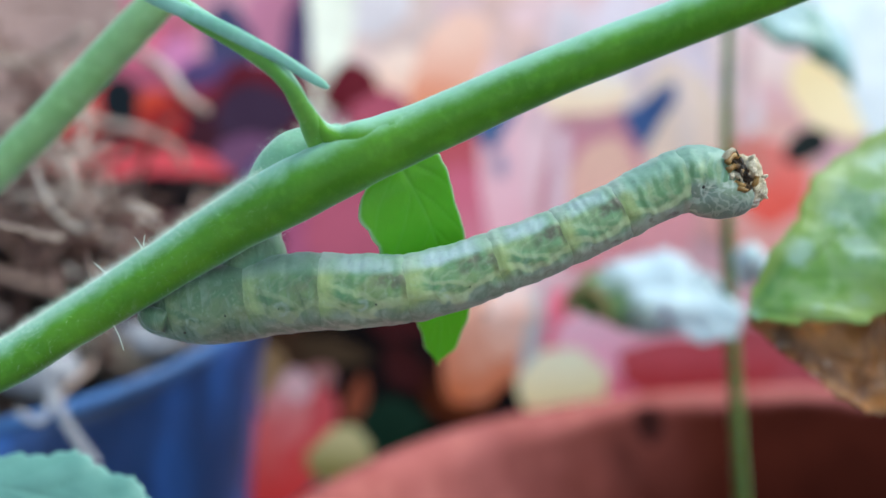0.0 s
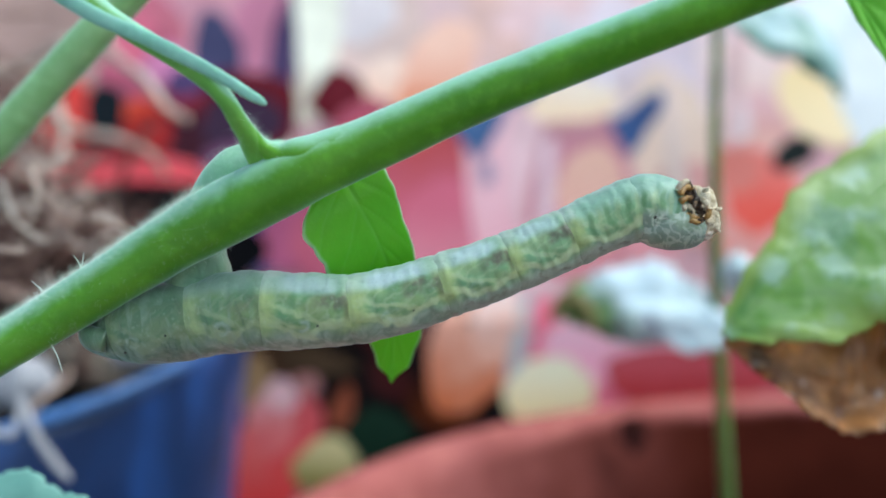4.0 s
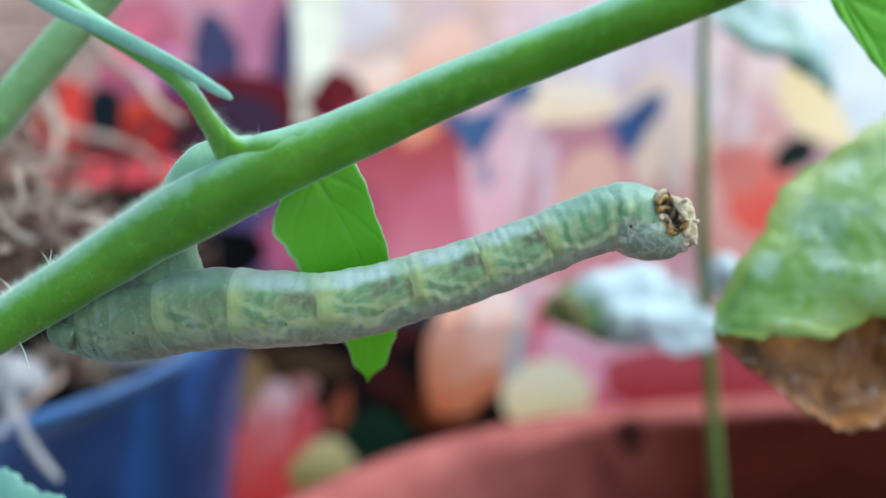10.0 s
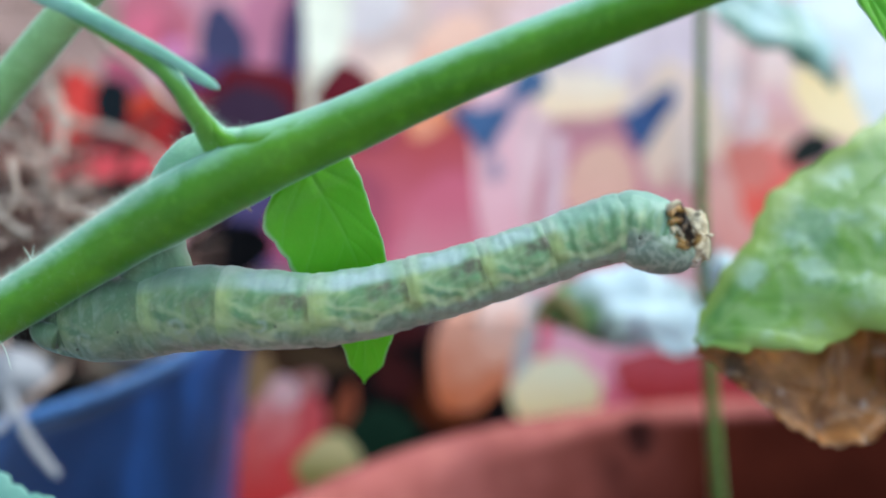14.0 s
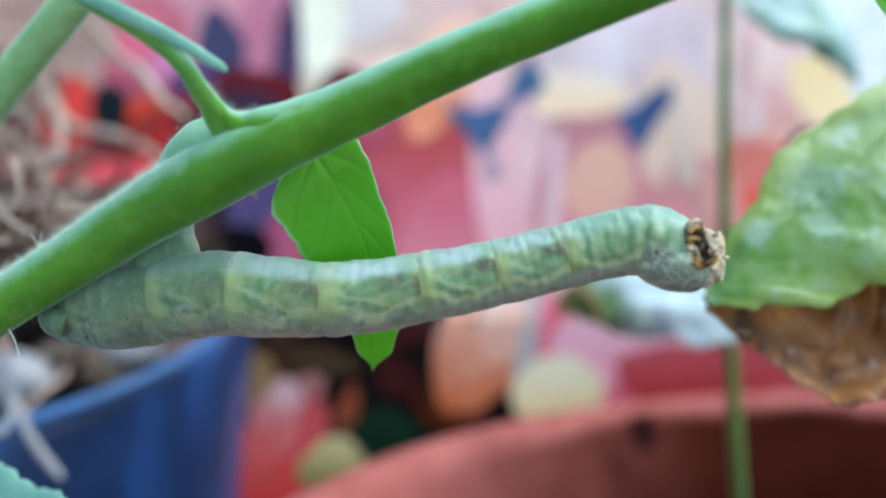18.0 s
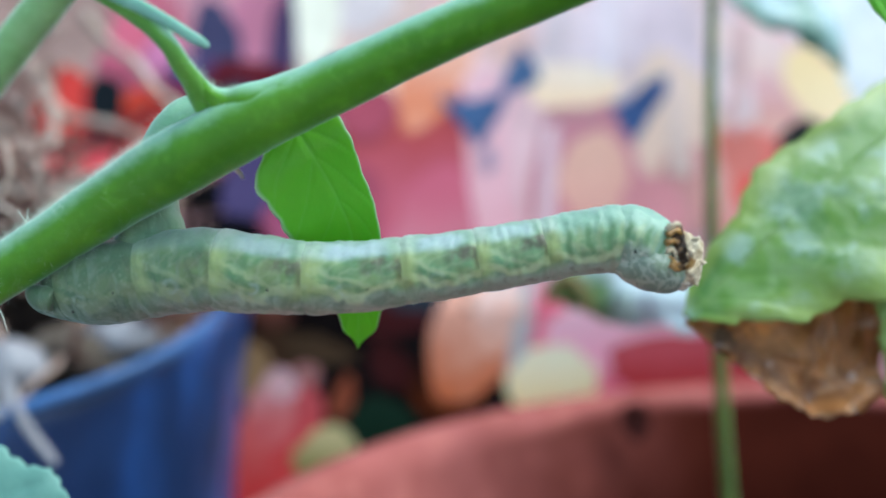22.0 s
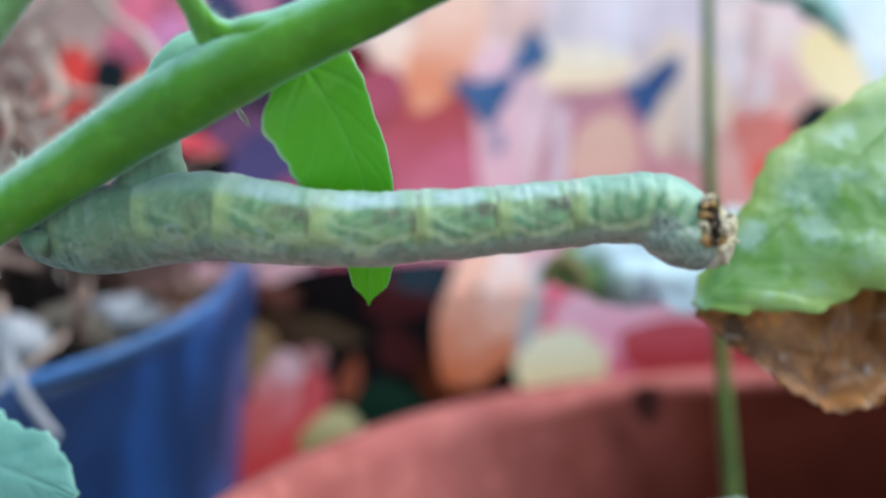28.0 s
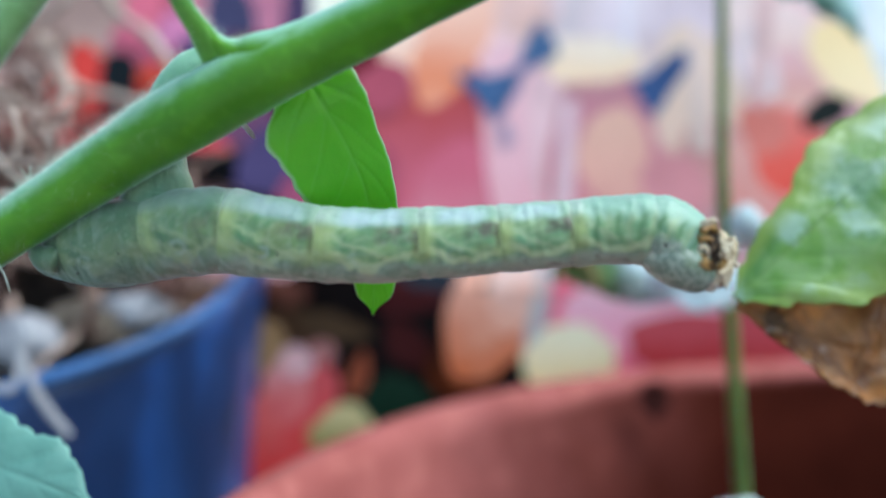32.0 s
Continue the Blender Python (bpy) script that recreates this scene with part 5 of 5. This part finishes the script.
def ring_mesh(i0, i1, origin, last=False, first=False, banded=1.0):
    """One body ring: slightly barrelled, finely pleated, its ends tucked into the neighbours."""
    around = 64
    n = max(40, int((i1 - i0) * 40))
    fold = 0.3 if i0 < 6 else 0.65 if i0 < 8 else 1.0
    verts, faces, part_at, ups, fore = [], [], [], [], []
    tuck = 3
    rows = []
    for k in range(-tuck, n + tuck + 1):
        f = k / n
        p, r = at_index(i0 + (i1 - i0) * min(max(f, 0), 1))
        q0, _ = at_index(i0 + (i1 - i0) * min(max(f, 0), 1) - 0.15)
        q1, _ = at_index(i0 + (i1 - i0) * min(max(f, 0), 1) + 0.15)
        t = (q1 - q0).normalized()
        shape = 1.0
        if k < 0:
            p = p + t * (k * 0.00012)
            shape = 1 - 0.035 * (-k) ** 1.3
            if first:
                shape = max(0.05, 1 + k / 3.2)
        elif k > n:
            p = p + t * ((k - n) * 0.00012)
            shape = (1 - 0.035 * (k - n) ** 1.3)
            if last:
                shape = max(0.3, 1 - 0.2 * (k - n))
        else:
            shape += 0.016 * math.sin(math.pi * f) ** 0.8 - 0.016 * fold * math.exp(-((f - 0.0) / 0.04) ** 2) * (not first) - 0.018 * fold * math.exp(-((1 - f) / 0.04) ** 2) * (not last)
            shape += 0.016 * fold * math.exp(-((f - 0.10) / 0.07) ** 2) * (not first)
            shape += 0.005 * math.sin(f * 2 * math.pi * 5.4 + i0) + 0.003 * math.sin(f * 47 + 2 * i0)
        rows.append((p, r * shape, t, min(max(f, 0), 1)))
    for p, r, t, f in rows:
        side = Vector((0, 1, 0))
        upv = side.cross(t).normalized() * -1
        if upv.z < 0:
            upv = -upv
        for k in range(around):
            a = 2 * math.pi * k / around
            u = math.sin(a)
            w = 1 + 0.012 * math.sin(5 * a + f * 9 + i0) + 0.010 * math.sin(9 * a - f * 14 + 2 * i0)
            w += 0.004 * max(0.0, u) * math.sin(6.283 * 8 * f + i0) * fold
            w += 0.012 * math.exp(-((u + 0.55) / 0.28) ** 2) * math.sin(6.283 * 4.5 * f + 1.7 * math.sin(6.283 * 1.6 * f + i0) + 5 * u) * (0.35 + 0.65 * fold)
            w -= 0.016 * math.exp(-((u + 0.45) / 0.12) ** 2)      # furrow along the flank
            verts.append(p + (upv * u + side * math.cos(a) * 0.96) * r * w - origin)
            part_at.append(f)
            ups.append(u)
            fore.append(min(1.0, max(0.0, (i0 + f * (i1 - i0) - 9) / 5)))
    m = len(rows)
    for i in range(m - 1):
        for k in range(around):
            b = (k + 1) % around
            faces.append((i * around + b, i * around + k, (i + 1) * around + k, (i + 1) * around + b))
    faces.append(tuple(range(around)))
    faces.append(tuple((m - 1) * around + k for k in range(around))[::-1])
    me = mesh_of("body_ring", verts, faces)
    for key, data in (("part", part_at), ("up", ups), ("fore", fore), ("banded", [banded] * len(ups))):
        me.attributes.new(key, "FLOAT", "POINT").data.foreach_set("value", data)
    return me


bounds = [0.0] + JOINTS + [20.0]
rings, pivots = [], []
for i in range(len(bounds) - 1):
    origin = at_index(bounds[i])[0]
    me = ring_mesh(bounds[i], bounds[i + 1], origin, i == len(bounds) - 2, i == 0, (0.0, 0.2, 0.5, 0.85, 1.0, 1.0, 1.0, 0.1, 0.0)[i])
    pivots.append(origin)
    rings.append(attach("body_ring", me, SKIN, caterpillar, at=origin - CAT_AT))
pivots.append(at_index(19.4)[0])


def skin_attrs(me, up=0.3, part_v=0.4, fore=0.0):
    for key, val in (("part", part_v), ("up", up), ("fore", fore), ("banded", 0.0)):
        me.attributes.new(key, "FLOAT", "POINT").data.foreach_set("value", [val] * len(me.vertices))
    return me


# rear grips
me = mesh_of("proleg", *tube([(sight(336, 552, 0.0736), 62 * U), (sight(338, 510, 0.0735), 68 * U), (sight(340, 480, 0.0733), 66 * U), (sight(340, 464, 0.0732), 60 * U), (sight(342, 450, 0.0731), 51 * U), (sight(344, 428, 0.0731), 42 * U), (sight(348, 400, 0.0731), 34 * U)], 8, 30, pivots[1], 0.03, 3))
attach("proleg", skin_attrs(me, 0.5, 0.4, 0.6), SKIN, rings[1], "thick green gripping leg pressed on the branch")
me = mesh_of("clasper", *tube([(sight(172, 584, 0.0705), 22 * U), (sight(152, 580, 0.0705), 22 * U), (sight(138, 572, 0.0708), 17 * U), (sight(128, 566, 0.0712), 7 * U)], 6, 18, pivots[0], 0.06, 5))
attach("clasper", skin_attrs(me, 0.1), SKIN, rings[0], "pale rounded rear clasper")
# swollen first ring below the head
me = mesh_of("throat_fold", *tube([(sight(1094, 398, 0.0697), 9 * U), (sight(1124, 386, 0.0695), 34 * U), (sight(1168, 381, 0.0693), 45 * U), (sight(1208, 382, 0.0694), 38 * U), (sight(1236, 378, 0.0696), 14 * U)], 8, 28, pivots[8], 0.03, 6))
skin_attrs(me, -0.2, 0.4, 0.7)
throat_mid = (sight(1168, 381, 0.0693) - pivots[8]).z
me.attributes["up"].data.foreach_set("value", [min(1.0, max(-1.0, (v.co.z - throat_mid) / (45 * U))) * 0.5 - 0.55 for v in me.vertices])
attach("throat_fold", me, SKIN, rings[8], "grey-green swollen fold under the head")

SPOT = grain_material("black_spot", (0.015, 0.018, 0.015), (0.05, 0.055, 0.045), 900, 0.4, 0.1, 0.00005)
HEAD_HORN = grain_material("head_horn", (0.48, 0.36, 0.20), (0.78, 0.66, 0.46), 700, 0.42, 0.8, 0.0002, (0.20, 0.09, 0.03), spec=0.5)
PALE_HORN = grain_material("pale_horn", (0.52, 0.42, 0.32), (0.74, 0.64, 0.52), 900, 0.45, 0.7, 0.0002, (0.34, 0.18, 0.10), spec=0.5)
LEG_HORN = grain_material("leg_horn", (0.24, 0.105, 0.022), (0.55, 0.32, 0.09), 1300, 0.35, 0.5, 0.0001, (0.03, 0.015, 0.008), spec=0.6)


def surface_point(index, u):
    """Skin facing the lens side at place index of the middle line and height u."""
    p, r = at_index(index)
    q0, q1 = at_index(index - 0.2)[0], at_index(index + 0.2)[0]
    t = (q1 - q0).normalized()
    upv = Vector((-t.z, 0, t.x))
    c = -math.sqrt(max(0.0, 1 - u * u))
    return p + (upv * u + Vector((0, c * 0.96, 0))) * r, (upv * u + Vector((0, c, 0))).normalized()


def dot(index, u, size, ring, material, name, label, flat=0.35):
    p, n = surface_point(index, u)
    bm = bmesh.new()
    bmesh.ops.create_uvsphere(bm, u_segments=12, v_segments=8, radius=size)
    rotm = n.to_track_quat("Z", "Y").to_matrix()
    for v in bm.verts:
        v.co = rotm @ Vector((v.co.x, v.co.y * 1.15, v.co.z * flat)) + p - pivots[ring]
    for f in bm.faces:
        f.smooth = True
    me = bpy.data.meshes.new(name)
    bm.to_mesh(me)
    bm.free()
    attach(name, me, material, rings[ring], label)


for idx, u, size, ring in ((3.0, -0.62, 5, 0), (4.55, -0.28, 4.5, 1), (5.85, -0.32, 4.5, 2), (8.3, -0.34, 4, 3), (10.3, -0.36, 3.5, 4), (12.3, -0.5, 3, 5), (15.6, 0.86, 4, 7), (17.6, -0.30, 5.5, 8), (13.2, 0.05, 2.5, 6)):
    dot(idx, u, size * 0.52 * U, ring, SPOT, "spiracle", "tiny black breathing spot")
# head with its three pairs of drawn-up legs
head_at = pivots[9]
HEAD_DARK = grain_material("head_dark", (0.015, 0.008, 0.004), (0.10, 0.05, 0.018), 1200, 0.45, 0.7, 0.0002, (0.22, 0.12, 0.04), spec=0.5)
def lump(name, h, v, d, rx, rz, seed, amount, material, parent, label="", origin=head_at):
    """A rounded, uneven horny piece; sizes in sight-grid units at the stem."""
    bm = bmesh.new()
    bmesh.ops.create_icosphere(bm, subdivisions=4, radius=1.0)
    for q in bm.verts:
        w = 1 + amount * noise.noise(q.co * 1.9 + Vector((seed * 3.1, 0, 0))) + amount * 0.6 * noise.noise(q.co * 5.0 + Vector((0, seed, 0)))
        q.co = Vector((q.co.x * rx, q.co.y * (rx + rz) * 0.45, q.co.z * rz)) * w * U + sight(h, v, d) - origin
    for f in bm.faces:
        f.smooth = True
    me = bpy.data.meshes.new(name)
    bm.to_mesh(me)
    bm.free()
    return attach(name, me, material, parent, label)


head = lump("head", 1220, 358, 0.0697, 33, 45, 2, 0.22, HEAD_HORN, caterpillar, "small buff horny head with dark mouthparts")
head.location = head_at - CAT_AT
lump("face_plate", 1236, 376, 0.0688, 19, 26, 5, 0.30, HEAD_HORN, head, "buff rough face plate")
lump("face_plate", 1228, 394, 0.0688, 17, 14, 9, 0.30, PALE_HORN, head, "pale lower lip of the head")
lump("mouth_hollow", 1211, 342, 0.0679, 12, 14, 3, 0.45, HEAD_DARK, head, "blackish-brown mouthparts")
lump("mouth_hollow", 1220, 356, 0.0679, 8, 11, 6, 0.45, HEAD_DARK, head, "blackish-brown mouthparts")
lump("mouth_hollow", 1201, 328, 0.0679, 9, 10, 8, 0.45, HEAD_DARK, head, "blackish-brown mouthparts")
LEGS = [((1183, 318), (1190, 306), (1201, 304), (1206, 312)), ((1186, 326), (1197, 314), (1210, 318), (1214, 328)), ((1188, 338), (1200, 332), (1211, 338), (1211, 349)),
        ((1190, 352), (1199, 347), (1209, 355), (1207, 366)), ((1192, 364), (1202, 362), (1213, 368), (1222, 364)), ((1198, 380), (1207, 373), (1219, 377), (1229, 371)),
        ((1226, 336), (1233, 344), (1231, 356), (1224, 362)), ((1238, 352), (1236, 364), (1228, 370), (1220, 371))]
for k, pts in enumerate(LEGS):
    rows = [(sight(*q, 0.0674 - 0.0003 * math.sin(2.1 * m + k)), r * U) for m, (q, r) in enumerate(zip(pts, (5.4, 4.8, 3.6, 1.4)))]
    leg = attach("thoracic_leg", mesh_of("thoracic_leg", *tube(rows, 7, 10, head_at, 0.35, 40 + k)), LEG_HORN if k % 3 else HEAD_HORN, head, "golden-brown crooked leg drawn up at the head")
    attach("claw", mesh_of("claw", *tube([(rows[2][0], 3.4 * U), (rows[3][0], 2.6 * U), (rows[3][0] + (rows[3][0] - rows[2][0]) * 0.45, 0.9 * U)], 4, 8, head_at, 0.2, 60 + k)), HEAD_DARK, leg, "dark claw")
for a, b in (((1248, 384), (1257, 394)), ((1248, 356), (1260, 352)), ((1230, 322), (1238, 314))):
    attach("palp", mesh_of("palp", *tube([(sight(*a, 0.0685), 5 * U), (sight((a[0] + b[0]) / 2, (a[1] + b[1]) / 2, 0.0682), 4 * U), (sight(*b, 0.0682), 2 * U)], 3, 8, head_at)), HEAD_HORN, head)


# ---- movement ----
BEND_A = [(0, 2.2), (1, 3.0), (1.5, 3.6), (2, 1.6), (2.5, 0.4), (3, -0.2), (3.5, 0.2), (5.5, 0.2), (6, 0), (7, -0.4), (8, 0), (9, -0.2), (9.5, -1.7), (10, -1.8), (10.5, -3.0),
          (11, -2.9), (12, -3.7), (13, -2.8), (14, -3.6), (14.5, -4.2)]
BEND_B = [(16.5, -6.4), (17, -9.6), (17.5, -8.3), (18, -8.8), (19, -10.3), (20, -10.2), (21, -11.4), (22, -12.3), (23, -11.2), (24, -10.8), (25, -11.3), (25.5, -11.7),
          (27.5, -14.1), (28, -15.9), (29, -16.2), (30, -17.0), (31, -16.4), (31.5, -18.2), (32, -16.9)]
SWING = [(0, -1.1, 0.5), (1, -0.3, 0.8), (2, -0.9, 0.6), (3, 0.1, 0.2), (6, 0, 0), (9, 0.5, 0.1), (10, 0.9, 0.5), (12, 0, -0.3), (13, -0.6, 0.6), (13.5, -5.1, -2.3), (14, -2.4, -0.6),
         (14.5, -3.8, -1.7), (16, 1.0, 3.0), (16.5, 2.6, 4.8)]
SWING_B = [(17, -10.3, -6.4), (17.5, -3.8, 0), (18, -2.2, 2.4), (18.5, -7.6, -3.0), (19, -2.1, -0.3), (20, -0.2, -0.7), (21, -1.0, -1.8), (21.5, -3.2, -2.7), (22, -2.6, -1.6),
           (23, -1.9, -2.6), (23.5, 0.6, -1.9), (24, -2.9, -7.0), (24.5, -3.5, -3.1), (25, -2.2, -2.5)]
SWING_C = [(25.5, -0.8, -2.9), (27.5, -0.5, -5.2), (28, -4.2, -4.6), (29, -2.1, -2.1), (30, -2.5, -2.6), (30.5, -2.9, -5.7), (31, -6.9, -6.3), (31.5, -1.0, -3.1), (32, -0.1, -3.1)]
SHARE = [0.0, 0.0, 0.12, 0.55, 0.85, 0.95, 1.10, 1.25, 1.30, 1.35]


# lean of the thin stalk in the breeze: time, degrees
LEAN = [(0, -0.1), (1, -0.4), (2, 0.25), (3, 0.55), (6, 0), (7, 0.15), (8.5, 0.3), (10, 0), (12, 0), (13, 0.35), (14, -0.85), (15.5, -0.2), (17, -0.95), (17.5, -0.3), (18, 0.5), (19, -0.45),
        (20, -0.25), (21, -0.3), (22, 0.3), (23, 0.2), (24, -1.05), (25, 0), (26.5, -0.4), (28, -0.85), (29, 0.2), (30, -0.8), (30.5, -0.5), (31, -0.15), (32, -0.5)]


def motions():
    moving = rings + [head]
    rows = {k: [] for k in range(len(moving))}
    for t, bend in BEND_A + BEND_B:
        here = pivots[0].copy()
        for k in range(len(moving)):
            turn = Matrix.Rotation(-radians(bend * SHARE[k]), 4, "Y")
            rows[k].append((t, Matrix.Translation(here - CAT_AT) @ turn))
            if k < len(pivots) - 1:
                here = here + turn.to_3x3() @ (pivots[k + 1] - pivots[k])
    for k, ob in enumerate(moving):
        walk(ob, rows[k])
    walk(stalk, [(t, Matrix.Translation(ST_AT) @ Matrix.Rotation(radians(a), 4, "Y")) for t, a in LEAN])
    walk(big, [(t, Matrix.Translation(LEAF_AT + Vector((x / 1000, 0, z / 1000)))) for t, x, z in SWING + SWING_B + SWING_C])


motions()
